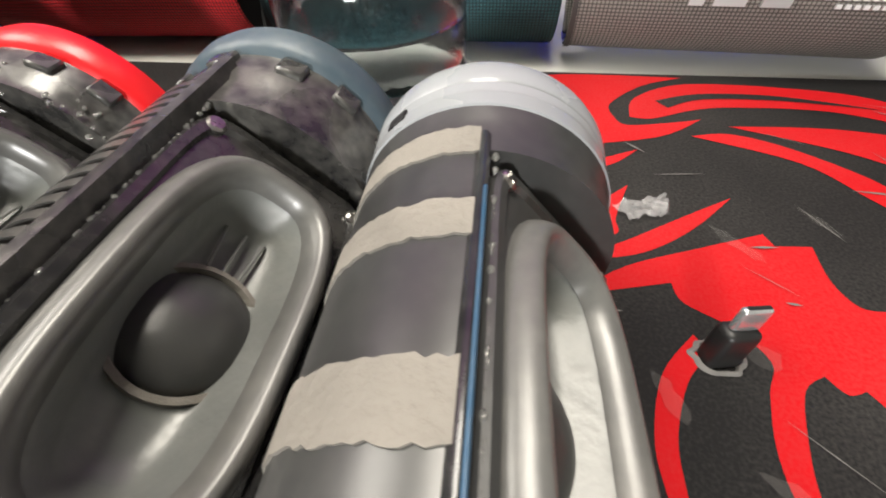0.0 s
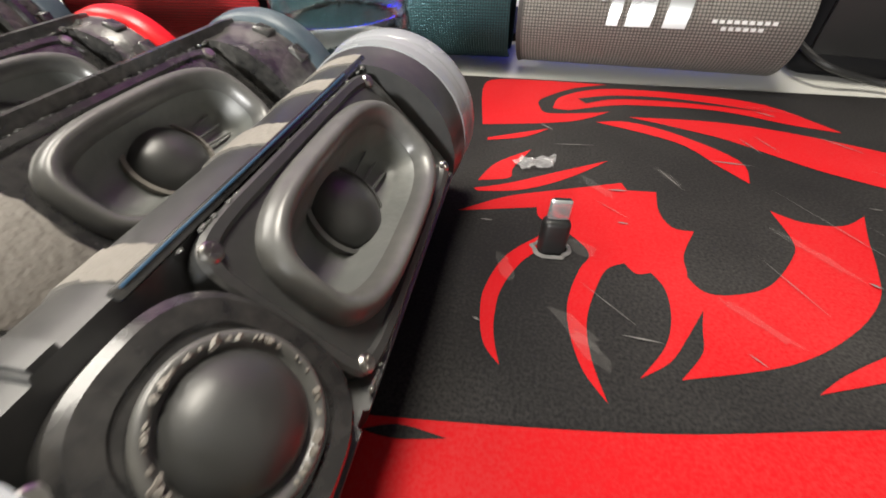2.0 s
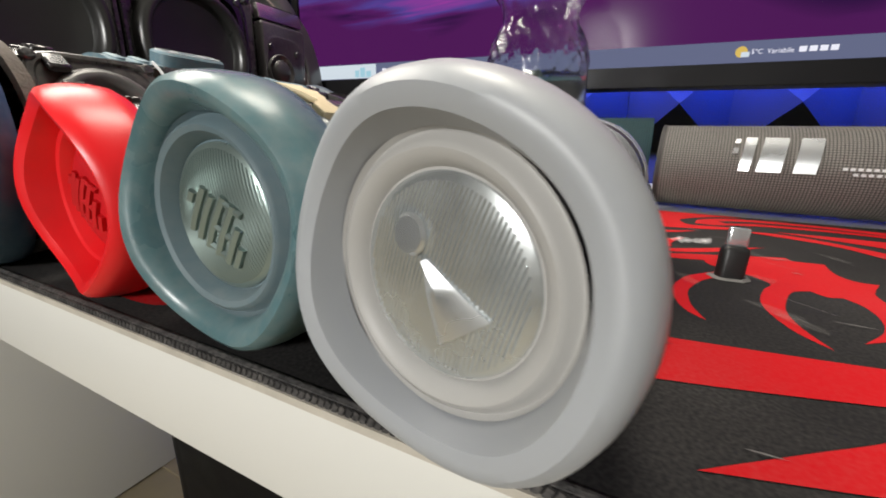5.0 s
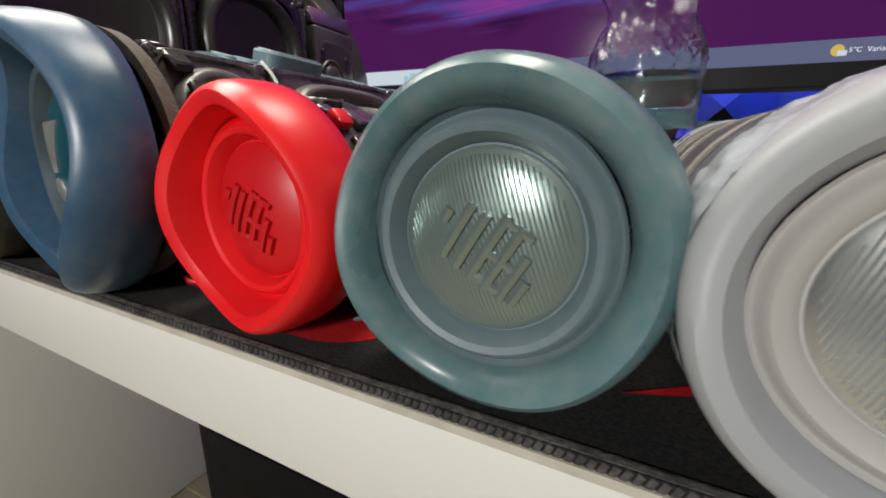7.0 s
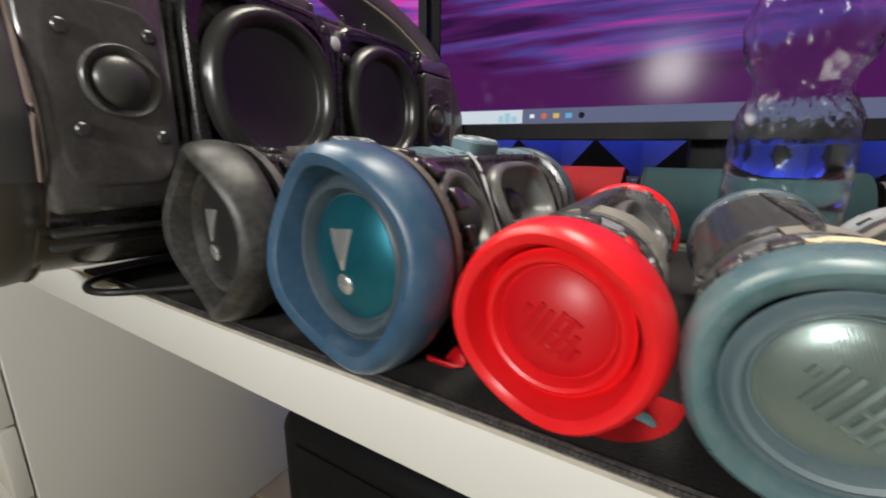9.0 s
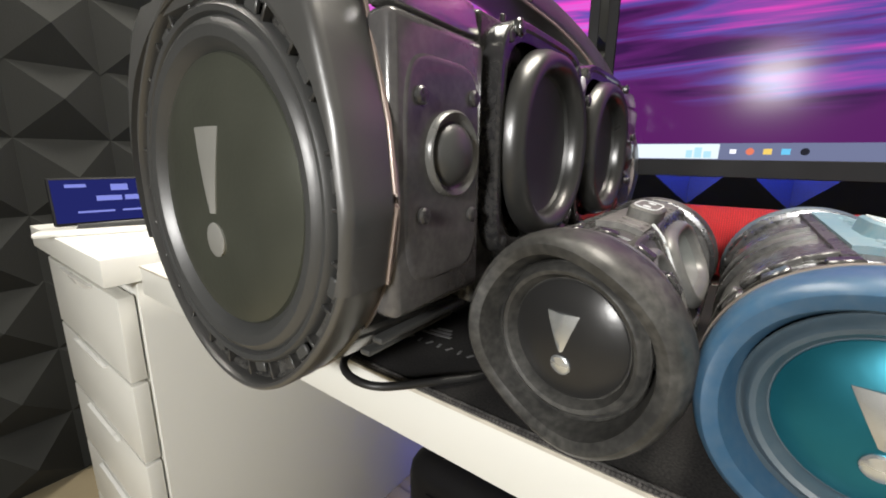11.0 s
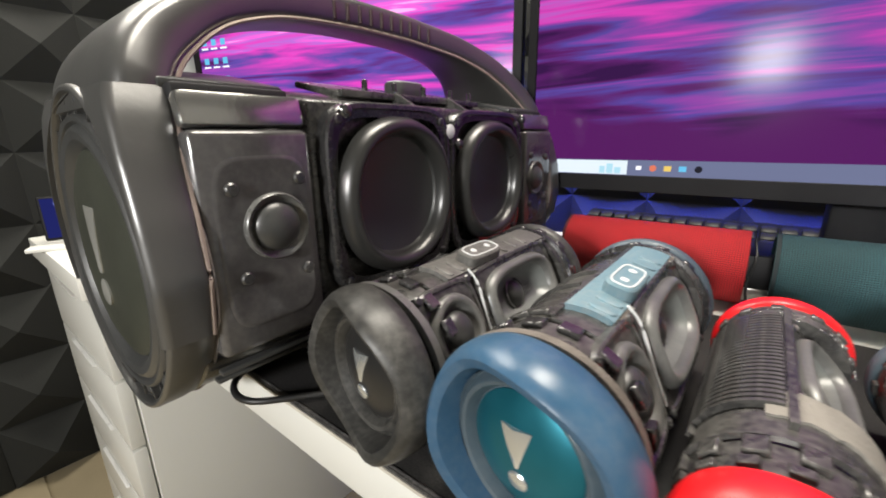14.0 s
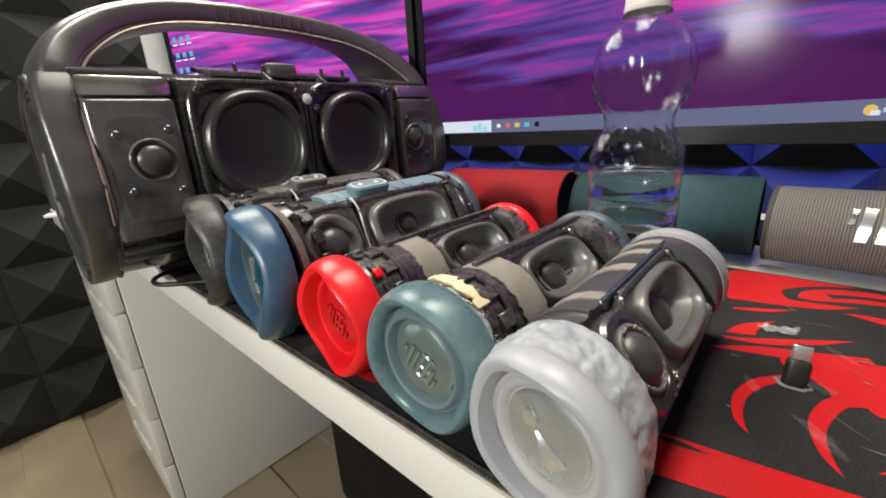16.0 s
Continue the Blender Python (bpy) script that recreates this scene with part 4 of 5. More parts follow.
        part("button_symbol", loops(rows, (False, True)), BTN_EDGE, strip)
    for yy in (0.070, 0.081, 0.135, 0.150, 0.165):
        rows = [[q @ Vector((h, yy + p, z)) for p, z in stadium(0.0036 - o, 0.0070 - o, 2.5, 24)] for o, h in ((0, rb + 0.002), (0.0004, rb + 0.0034), (0.0012, rb + 0.0037))]
        part("soft_key", loops(rows, (False, True)), button_mat, strip)
    part("side_ledge", arc_band(rb - 0.002, rb + 0.0022, 0.052, 0.198, top - 13.5, top - 10.5, 4, 0.0006, 5), FOAM_RING if dusty else BLACK, sp, "dusty moulded ledge")
    part("side_ledge", arc_band(rb - 0.002, rb + 0.0018, 0.052, 0.198, top + 20, top + 26, 6, 0.0004, 6), BLACK, sp)
    clips(sp, rb + 0.0005, 0.042, 12, -80, 170, (0.004, 0.008, 0.010), 7, GLOSS)
    clips(sp, rb + 0.0008, 0.056, 7, top + 34, top + 120, (0.003, 0.006, 0.012), 8, BLACK)
    clips(sp, rb + 0.0008, 0.206, 9, -60, 160, (0.004, 0.008, 0.009), 9, GLOSS)
    for yy in (0.1, 0.127, 0.175):
        part("cross_rib", arc_band(rb - 0.001, rb + 0.0024, yy, yy + 0.003, top + 28, top + 110, 12), BLACK, sp)
    part("wire", tube(smooth_path([(flat + 0.001, 0.083, 0.031), (flat + 0.003, 0.085, 0.02), (flat + 0.002, 0.0835, 0.0), (flat + 0.001, 0.0835, -0.02)], 6), 0.0008, 6), BTN_EDGE, pl, "thin pale wire")
    return sp


grey_cap = dict(ring=CAP_GREY, inner=CAP_GREY_IN, disc=DISC_STEEL, emblem=("mark", 176), emblem_mat=SILVER, grow=1.15, ridges=-12 - 45, phase=0.6, back=WHITE_RING, d=0.0125, face=-12, wave=0.0018, deep=0.62, dr=-0.08, lobes=0.009, rise=-0.02, label="pale grey wavy silicone end ring", dish=0.6)
small_speaker("stripped small speaker with pale grey end ring and frosty glue", (0.0655, 0.0145, 0.0348), 40, 0.9, grey_cap, "grey", 0.0343, 0.1927, 0.1137)
teal_cap = dict(ring=CAP_TEAL, inner=CAP_TEAL_IN, disc=DISC_GREEN, emblem=("bars", -28 - 48), emblem_mat=DISC_GREEN, ridges=22 - 48, phase=1.4, back=CAP_BLUE_IN, dr=-0.10, deep=0.36, label="teal green wavy silicone end ring", dish=0.6)
small_speaker("stripped small speaker with teal end ring and clear glue", (-0.0010, 0.0230, 0.0366), 45, -0.6, teal_cap, "green", 0.0364, 0.1935, 0.1165)
red_cap = dict(ring=CAP_RED, inner=CAP_RED, disc=CAP_RED_DEEP, emblem=("bars", -25 - 45), emblem_mat=CAP_RED_DEEP, ridges=False, phase=2.2, face=-5, back=CAP_RED, label="bright red wavy silicone end ring")
small_speaker("stripped small speaker with bright red end ring", (-0.0745, 0.0240, 0.0363), 42, 0.0, red_cap, "red", 0.0361, 0.1945, 0.1240)
blue_cap = dict(ring=CAP_BLUE, inner=CAP_BLUE_IN, disc=DISC_TEAL, emblem=("mark", 6 - 25), emblem_mat=SILVER, ridges=False, phase=0.3, face=-9, back=CAP_BLUE_IN, label="slate blue wavy silicone end ring")
large_speaker("stripped larger speaker with slate blue end ring, dusty", (-0.1585, 0.0145, 0.0488), 25, 0, blue_cap, BTN_BLUE, True)
black_cap = dict(ring=CAP_BLACK, inner=CAP_BLACK, disc=DISC_BLACK, emblem=("mark", 2 - 25), emblem_mat=SILVER, ridges=False, phase=1.0, face=-10, back=CAP_BLACK, label="charcoal wavy rubber end ring")
large_speaker("stripped larger speaker with charcoal rubber end ring", (-0.2535, 0.0165, 0.0488), 25, 0, black_cap, material("grey_buttons", (0.07, 0.068, 0.065), 0.5, dust=0.3), False)


# ---------------------------------------------------------------- boombox
BOOM_RUBBER = material("boombox_rubber", (0.022, 0.022, 0.021), 0.30, ior=1.55, vary=0.15, bump=0.05, rough_vary=0.06)

HANDLE = material("handle_satin", (0.048, 0.048, 0.046), 0.34, ior=1.62, vary=0.15, bump=0.10, spec=0.8)
# paler blotchy base stands in for the room's mottled reflections on black gloss
PANEL = material("mottled_gloss", (0.058, 0.056, 0.057), 0.22, ior=1.62, vary=0.35, blotch=28, bump=0.10, dust=0.10, rough_vary=0.16, coat=0.25)


def boombox(at, yaw):
    L = 0.446
    bx = thing("boombox", "large black boombox without grille, with carrying handle", "boombox", pose(*at, 0, 0, yaw))
    flat = 0.088

    def sh(a, y, r):
        a = (a + math.pi) % (2 * math.pi) - math.pi
        k = 1.0 + 0.035 * abs(math.sin(2 * a))
        r = r * k
        return (y, min(r, 0.080 * r / 0.100 / max(0.2, math.cos(a)))) if abs(a) < radians(62) else (y, r)

    part("shell", lathe([(0.018, 0.084), (0.022, 0.089), (0.12, 0.0945), (0.225, 0.0965), (0.33, 0.0945), (0.415, 0.089), (0.419, 0.084)], 96, sh, (True, True)), GLOSS, bx, "glossy black shell")
    # side panels with tweeters
    for yc, flip in ((0.0645, 1), (0.3815, -1)):
        pn = part("tweeter_panel", box((0.014, 0.064, 0.118), (flat - 0.004, yc - 0.0075 * flip, 0.012), 0.004, 3), PANEL, bx, "glossy moulded tweeter panel")
        part("panel_recess", dished(0.027, 0.046, [(0, 0.0), (0.001, 0.0005), (0.0025, 0.0006), (0.008, 0.0001)], yc - 0.0065 * flip, 0.012, flat + 0.003, 5, True), PANEL, pn)
        round_driver(pn, yc - 0.002, 0.020, flat + 0.0032, 0.0185, 0.0142, steps=[(0, -0.001), (0, 0.0022), (0.001, 0.0032), (0.0022, 0.0026), (0.0035, 0.0004), (0.008, 0.0004)])
        for dy, dz in ((-0.0240, 0.030), (0.0140, 0.033), (-0.0225, -0.017), (0.0140, -0.020)):
            screw(pn, (flat + 0.0036, yc + dy * flip, 0.012 + dz), (1, 0, 0), 0.0036, DSTEEL)
        part("upper_strip", box((0.010, 0.064, 0.017), (flat - 0.006, yc - 0.0075 * flip, 0.0800), 0.003, 2, turn=Matrix.Rotation(-0.22, 4, "Y")), material("strip_silver", (0.42, 0.42, 0.40), 0.24, 0.9), bx, "reflective upper strip")
        # dark block painting the shade of the slot above the strip
        part("upper_slot", box((0.012, 0.060, 0.008), (flat - 0.0175, yc - 0.0075 * flip, 0.0890), 0.002), HOLLOW_SHADE, bx)
        part("top_cover", box((0.058, 0.064, 0.005), (0.0400, yc - 0.0075 * flip, 0.0985), 0.0018, 2, turn=Matrix.Rotation(0.20, 4, "Y")), SHEEN, bx, "sloping satin cover")
        part("lower_trim", box((0.006, 0.064, 0.003), (flat - 0.008, yc - 0.0075 * flip, -0.058), 0.001), SATIN, bx)
        part("lower_trim", box((0.006, 0.064, 0.003), (flat - 0.016, yc - 0.0075 * flip, -0.066), 0.001), SATIN, bx)
    # woofers
    ctr = part("woofer_baffle", box((0.012, 0.262, 0.150), (flat - 0.0095, 0.2230, 0.014), 0.004, 3), BLACK, bx, "black woofer baffle")
    for yc in (0.1560, 0.2770):
        fr = part("woofer_frame", dished(0.0598, 0.0620, [(0, -0.008), (0, 0.0042), (0.001, 0.0054), (0.0035, 0.0054), (0.0045, 0.004), (0.0090, 0.0035)], yc, 0.026, flat + 0.002, 5.5, False), GLOSS, bx, "cut-corner woofer frame")
        part("surround", dished(0.0535, 0.0540, [(0, 0.0), (0.0004, 0.004), (0.003, 0.0095), (0.007, 0.0118), (0.0105, 0.0095), (0.0125, 0.005), (0.0130, 0.001)], yc, 0.026, flat + 0.0055, 2.15, False), BOOM_RUBBER, fr, "thick rolled rubber surround", angle=70)
        part("woofer_cone", dished(0.0408, 0.0413, [(0, 0.002), (0.001, -0.001), (0.014, -0.004), (0.030, -0.006)], yc, 0.026, flat + 0.0055, 2.15, True), SATIN, fr, "smooth dark cone")
        for dy in (-1, 1):
            for dz in (-1, 1):
                screw(fr, (flat + 0.006, yc + dy * 0.0490, 0.026 + dz * 0.0515), (1, 0, 0), 0.0032, DSTEEL)
    part("white_dot", dished(0.0055, 0.0055, [(0, 0), (0, 0.0014), (0.001, 0.002)], 0.2165, 0.070, flat + 0.006, 2, True), BTN_EDGE, ctr, "white round sticker")
    for yy, zz in ((0.112, 0.082), (0.112, -0.05), (0.2265, 0.060), (0.2265, -0.048), (0.335, 0.082)):
        part("boss_post", lathe([(0, 0.004), (0.001, 0.0046), (0.001, 0.0046)], 14), GLOSS, ctr).matrix_basis = Matrix.Translation((flat + 0.010, yy, zz)) @ Matrix.Rotation(math.pi / 2, 4, "Z")
        part("boss_stem", box((0.014, 0.007, 0.007), (flat + 0.004, yy, zz), 0.002, 2), GLOSS, ctr)
    # top
    part("top_ledge", box((0.026, 0.262, 0.006), (0.064, 0.2230, 0.0885), 0.002, 2, turn=Matrix.Rotation(0.35, 4, "Y")), BLACK, bx)
    tp = part("top_panel", box((0.052, 0.165, 0.005), (0.036, 0.2165, 0.1005), 0.0018, 2, turn=Matrix.Rotation(0.22, 4, "Y")), BLACK, bx, "raised control panel")
    part("top_rail", box((0.005, 0.165, 0.005), (0.064, 0.2165, 0.0960), 0.001), BLACK, tp)
    for yy in (0.16, 0.19, 0.225, 0.262, 0.292):
        part("pin", lathe([(0, 0.0022), (0.011, 0.0022), (0.012, 0.0014)], 10, ends=(True, True)), GLOSS, tp).matrix_basis = Matrix.Translation((0.060, yy, 0.095)) @ Matrix.Rotation(math.pi / 2, 4, "X")
    for yy in (0.186, 0.252):
        part("bracket", box((0.030, 0.004, 0.010), (0.076, yy, 0.0885), 0.001, turn=Matrix.Rotation(0.5, 4, "Y")), BLACK, tp)
    rows = [[(0.046 + q, 0.2165 + p, h) for p, q in stadium(0.0185 - o, 0.0105 - o, 3)] for o, h in ((0, 0.098), (0, 0.1085), (0.001, 0.110), (0.003, 0.1102))]
    part("power_button", loops(rows, (False, True)), SATIN, tp, "raised oval button")
    rows = [[(0.046 + q, 0.2165 + p, h) for p, q in stadium(0.0165 - o, 0.0085 - o, 3)] for o, h in ((0, 0.1095), (0, 0.1109), (0.0009, 0.1109), (0.0009, 0.1095))]
    part("button_outline", loops(rows), BTN_EDGE, tp, "pale outline")

    # ends
    def cap_shape(a, y, r):
        return y, r * (1 + 0.020 * math.cos(4 * a) + 0.012 * math.cos(2 * a + math.pi))
    for flip in (0, 1):
        m = Matrix() if not flip else Matrix.Translation((0, L, 0)) @ Matrix.Rotation(math.pi, 4, "Z")
        cap = part("end_cap", lathe([(0.0408, 0.086), (0.0433, 0.0935), (0.0408, 0.0950), (0.0228, 0.0962), (-0.0003, 0.0962), (-0.0035, 0.0955), (-0.0047, 0.0942), (-0.0041, 0.0928), (-0.0003, 0.0920), (0.0074, 0.0915)], 96, cap_shape), HANDLE, bx, "satin black end cap")
        cap.matrix_basis = m @ Matrix.Translation((0, 0.0040, 0)) @ Matrix.Diagonal((0.968, 0.50, 0.968, 1))
        part("cap_seam", lathe([(0.0415, 0.091), (0.0420, 0.0962), (0.0440, 0.0962), (0.0446, 0.089)], 96, cap_shape), material("seam_metal", (0.30, 0.26, 0.24), 0.3, 0.6), cap, "thin pale seam")
        part("well", lathe([(0.004, 0.0925), (0.008, 0.090), (0.008, 0.084), (0.004, 0.082)], 72), BLACK, cap)
        fin = finish(box((0.010, 0.009, 0.0018), (0.0875, 0.0045, 0), 0.0006, 1), "fin", BLACK)
        tab = finish(box((0.005, 0.004, 0.009), (0.0865, 0.003, 0), 0.0008, 1), "latch", SATIN)
        for k in range(26):
            shared("fin", fin, cap, Matrix.Rotation(k * math.tau / 26, 4, "Y"))
            if k % 2:
                shared("latch", tab, cap, Matrix.Rotation((k + 0.5) * math.tau / 26, 4, "Y"))
        part("inner_rim", lathe([(0.008, 0.0845), (0.000, 0.0840), (-0.003, 0.0822), (-0.002, 0.0798), (0.003, 0.0785)], 72), SATIN, cap)
        rad = part("radiator_surround", lathe([(0.003, 0.0790), (-0.002, 0.0770), (-0.0045, 0.0745), (-0.003, 0.0700), (0.003, 0.0665), (0.007, 0.0650)], 72), SATIN, cap, "rolled rubber surround")
        part("radiator_disc", lathe([(0.008, 0.0653), (0.004, 0.0640), (-0.002, 0.055), (-0.0055, 0.039), (-0.007, 0.018), (-0.0074, 0.001)], 64, ends=(False, True)), material("olive_disc", (0.060, 0.064, 0.050), 0.36, 0.4, bump=0.15), cap, "dull olive radiator disc")
        wed = bmesh.new()
        rows = []
        for k in range(6):
            t = k / 5
            v, w = 0.032 - 0.040 * t, 0.0115 - 0.0085 * t
            yb = -0.0074 + (abs(v) / 0.05) ** 2 * 0.0052
            rows.append([(-w, yb + 0.001, v), (-w, yb - 0.0010, v), (0, yb - 0.0026, v), (w, yb - 0.0010, v), (w, yb + 0.001, v)])
        loops(rows, (True, True), bm=wed)
        olive = material("badge_grey", (0.40, 0.40, 0.37), 0.33, 0.6)
        part("wedge", wed, olive, cap, "raised wedge mark")
        part("dot", lathe([(-0.004, 0.0085), (-0.0084, 0.0085), (-0.0094, 0.007), (-0.0096, 0.001)], 24, ends=(False, True), at=(0, 0, -0.021)), olive, cap, "raised round dot")
    # handle
    arm = ((0.0150, 0.078), (0.0262, 0.104), (0.0450, 0.124), (0.0760, 0.143), (0.1200, 0.156), (0.1750, 0.162))
    path = smooth_path([(0, y, z) for y, z in arm] + [(0, L / 2, 0.163)] + [(0, L - y, z) for y, z in arm[::-1]], 6)
    heights = (-0.03, 0.0, 0.03, 0.058, 0.082, 0.104, 0.124, 0.143, 0.156, 0.162)

    def half_width(z):
        return float(np.interp(z, heights, (0.0900, 0.0948, 0.0915, 0.0835, 0.0735, 0.0625, 0.0510, 0.0390, 0.0290, 0.0225)))

    def half_depth(z):
        return float(np.interp(z, heights, (0.0120, 0.0128, 0.0130, 0.0134, 0.0145, 0.0158, 0.0152, 0.0132, 0.0122, 0.0120)))

    rows, rim, n = [], [], len(path)
    for i, p in enumerate(path):
        d = (path[min(i + 1, n - 1)] - path[max(i - 1, 0)]).normalized()
        nrm = Vector((0, -d.z, d.y))
        ease = 0.88 + 0.12 * min(1.0, min(i, n - 1 - i) / 4)
        w, h = half_width(p.z) * ease, half_depth(p.z) * ease
        rows.append([p + Vector((1, 0, 0)) * w * q + nrm * h * u for q, u in stadium(1, 1, 4.5, 36)])
        rim.append(p + Vector((w * 0.95, 0, 0)) - nrm * h * 0.86)
    web_rim = []
    for flip in (0, 1):
        m = Matrix() if not flip else Matrix.Translation((0, L, 0)) @ Matrix.Rotation(math.pi, 4, "Z")
        for side in (-1, 1):
            web = []
            for k in range(25):
                z = -0.03 + 0.1215 * k / 24
                yc = float(np.interp(z, (0, 0.03, 0.058, 0.082, 0.092), (0.0118, 0.0118, 0.0128, 0.0160, 0.0190)))
                taper = max(0.0, (z - 0.076) / 0.0155)
                w, h, c = half_width(z) * (1 - 0.02 * taper), half_depth(z) * (1 - 0.04 * taper), 0.0045
                inner = min(math.sqrt(max(0.0, 0.0905 ** 2 - z * z)), w - 0.0012)
                ring = [(inner, yc - h)] + [(w - c + c * math.sin(t * math.pi / 8), yc - h + c - c * math.cos(t * math.pi / 8)) for t in range(5)]
                ring = [(max(x, inner), y) for x, y in ring]
                ring += [(x, 2 * yc - y) for x, y in ring[::-1]]
                web.append([m @ Vector((x * side, y, z)) for x, y in ring])
                if side == 1 and not flip:
                    web_rim.append(Vector((w - 0.001, yc + h - 0.001, z)))
            part("handle_foot", loops(web, (True, True)), HANDLE, bx, "broad satin foot of the handle")
    rim = web_rim[:-2] + rim[2:]
    hd = part("handle", loops(rows, (True, True)), HANDLE, bx, "arched satin black handle")
    # the seam's pinkish highlight is put into the tube's pale colour
    part("handle_seam", tube(rim, 0.0013, 6), material("seam_highlight", (0.30, 0.24, 0.21), 0.35, 0.3), hd, "moulded seam with its pinkish highlight in the colour")
    grip = finish(box((0.0030, 0.0030, 0.0130), (0, 0, 0), 0.001, 2), "grip_rib", material("grip_brown", (0.05, 0.03, 0.03), 0.5))
    for i in range(20):
        t = 0.30 + 0.40 * i / 19
        p = path[int(t * (n - 1))].lerp(path[min(n - 1, int(t * (n - 1)) + 1)], t * (n - 1) % 1)
        shared("grip_rib", grip, hd, Matrix.Translation((0.0225, p.y, p.z - 0.001)))
    return bx


boombox((-0.3960, -0.046, 0.1060), 0.0)

# looped cable under the boombox
cab = tagged(new("looped_cable", finish(tube(smooth_path([(-0.372, 0.12, 0.003), (-0.384, 0.075, 0.003), (-0.390, 0.043, 0.003), (-0.382, 0.016, 0.004), (-0.364, 0.002, 0.005), (-0.342, 0.003, 0.005), (-0.322, 0.026, 0.004), (-0.304, 0.052, 0.003), (-0.30, 0.09, 0.003)], 8), 0.0024, 10), "looped_cable", CABLE)), "thin black cable looped over the mat's corner", "cable")


# ---------------------------------------------------------------- fabric sleeves behind the mat
def sleeve(name, label, x0, x1, y, r, mat, gap=(235, 305), squash=1.0, tilt=0.0, thick=0.0016):
    """An opened woven sleeve, lying along X; gap is the slit's angles seen from the +X end."""
    th = thing(name, label, "fabric sleeve", pose(x0, y, 0.0012, 0, 0, tilt), group="loose fabric sleeves")
    n, ln = 72, x1 - x0
    a1, a2 = radians(gap[1]), radians(gap[0] + 360)

    def ring(x, rad):
        row = []
        wob = 1 + 0.02 * math.sin(x * 40)
        for i in range(n + 1):
            a = a1 + (a2 - a1) * i / n
            row.append((x, rad * wob * math.cos(a), r * squash + rad * squash * math.sin(a)))
        return row
    xs = [0, 0.0012, ln * 0.25, ln * 0.5, ln * 0.75, ln - 0.0012, ln]
    outer = [ring(x, r if 0 < x < ln else r - thick * 0.5) for x in xs]
    inner = [ring(x, r - thick) for x in reversed(xs)]
    hem = [[(x, (r + 0.0006) * math.cos(a) * (1 + 0.02 * math.sin(x * 40)), r * squash + (r + 0.0006) * squash * math.sin(a)) for a in [a1 + (a2 - a1) * i / n for i in range(n + 1)]] for x in (0.0005, 0.0035)]
    part("hem", loops(hem, wrap=False), mat, th, "folded hem at the open end")
    part("woven_cloth", loops(outer + inner + outer[:1], wrap=False, uvs=lambda i, j: ((xs + xs[::-1] + xs[:1])[i], j * r * (a2 - a1) / n)), mat, th)
    return th


red_sl = sleeve("fabric_sleeve", "bright red woven fabric speaker sleeve, empty", -0.280, -0.099, 0.393, 0.0375, RED_CLOTH, gap=(300, 345), squash=1.0, tilt=2)
# black insert added for the shade inside the hollow sleeve
part("sleeve_shade", lathe([(0.006, 0.001), (0.006, 0.0352), (0.016, 0.0352), (0.172, 0.0352)], 40), HOLLOW_SHADE, red_sl).matrix_basis = Matrix.Translation((0.184, 0, 0.0375)) @ Matrix.Rotation(math.pi / 2, 4, "Z")
sleeve("fabric_sleeve", "dark teal woven fabric speaker sleeve, empty", -0.080, 0.094, 0.394, 0.0380, GREEN_CLOTH, gap=(255, 285), squash=1.0, tilt=1)
grey_sl = sleeve("fabric_sleeve", "grey woven fabric speaker sleeve with silver logo bars", 0.1025, 0.272, 0.394, 0.0375, GREY_CLOTH, gap=(255, 285), squash=0.92, tilt=-4)


def on_cloth(x, v, lift=0.0006, r=0.0375, squash=0.92):
    a = math.pi + v / r
    return Vector((x, (r + lift) * math.cos(a), r * squash - (r + lift) * squash * math.sin(a)))


def cloth_bar(x0, x1, v0, v1, bm, lean=0.0, lift=0.0014):
    rows = []
    for k in range(6):
        v = v0 + (v1 - v0) * k / 5
        rows.append([on_cloth(x0 + lean * v, v, -0.0006), on_cloth(x0 + lean * v, v, lift), on_cloth(x1 + lean * v, v, lift), on_cloth(x1 + lean * v, v, -0.0006)])
    return loops(rows, (True, True), bm=bm)


# v runs up the cloth's front from its mid height
for x0, x1, v0, v1 in ((0.0525, 0.0565, 0.003, 0.008), (0.0525, 0.0565, 0.012, 0.017), (0.060, 0.068, -0.012, 0.019), (0.073, 0.090, -0.012, 0.019), (0.098, 0.113, -0.012, 0.019)):
    part("logo_bar", cloth_bar(0.0485 + (x0 - 0.05) * 0.88, 0.0485 + (x1 - 0.05) * 0.88, (v0 + 0.012) * 0.95, (v1 + 0.012) * 0.95, None, 0.10), SILVER, grey_sl, "raised silver logo bar")
sm = bmesh.new()
for k in range(9):
    cloth_bar(0.118 + k * 0.004, 0.1205 + k * 0.004, 0.004, 0.006, sm, lift=0.0007)
    if k < 6:
        cloth_bar(0.124 + k * 0.004, 0.1265 + k * 0.004, 0.000, 0.002, sm, lift=0.0007)
part("small_print", sm, BTN_EDGE, grey_sl, "tiny pale print bars")


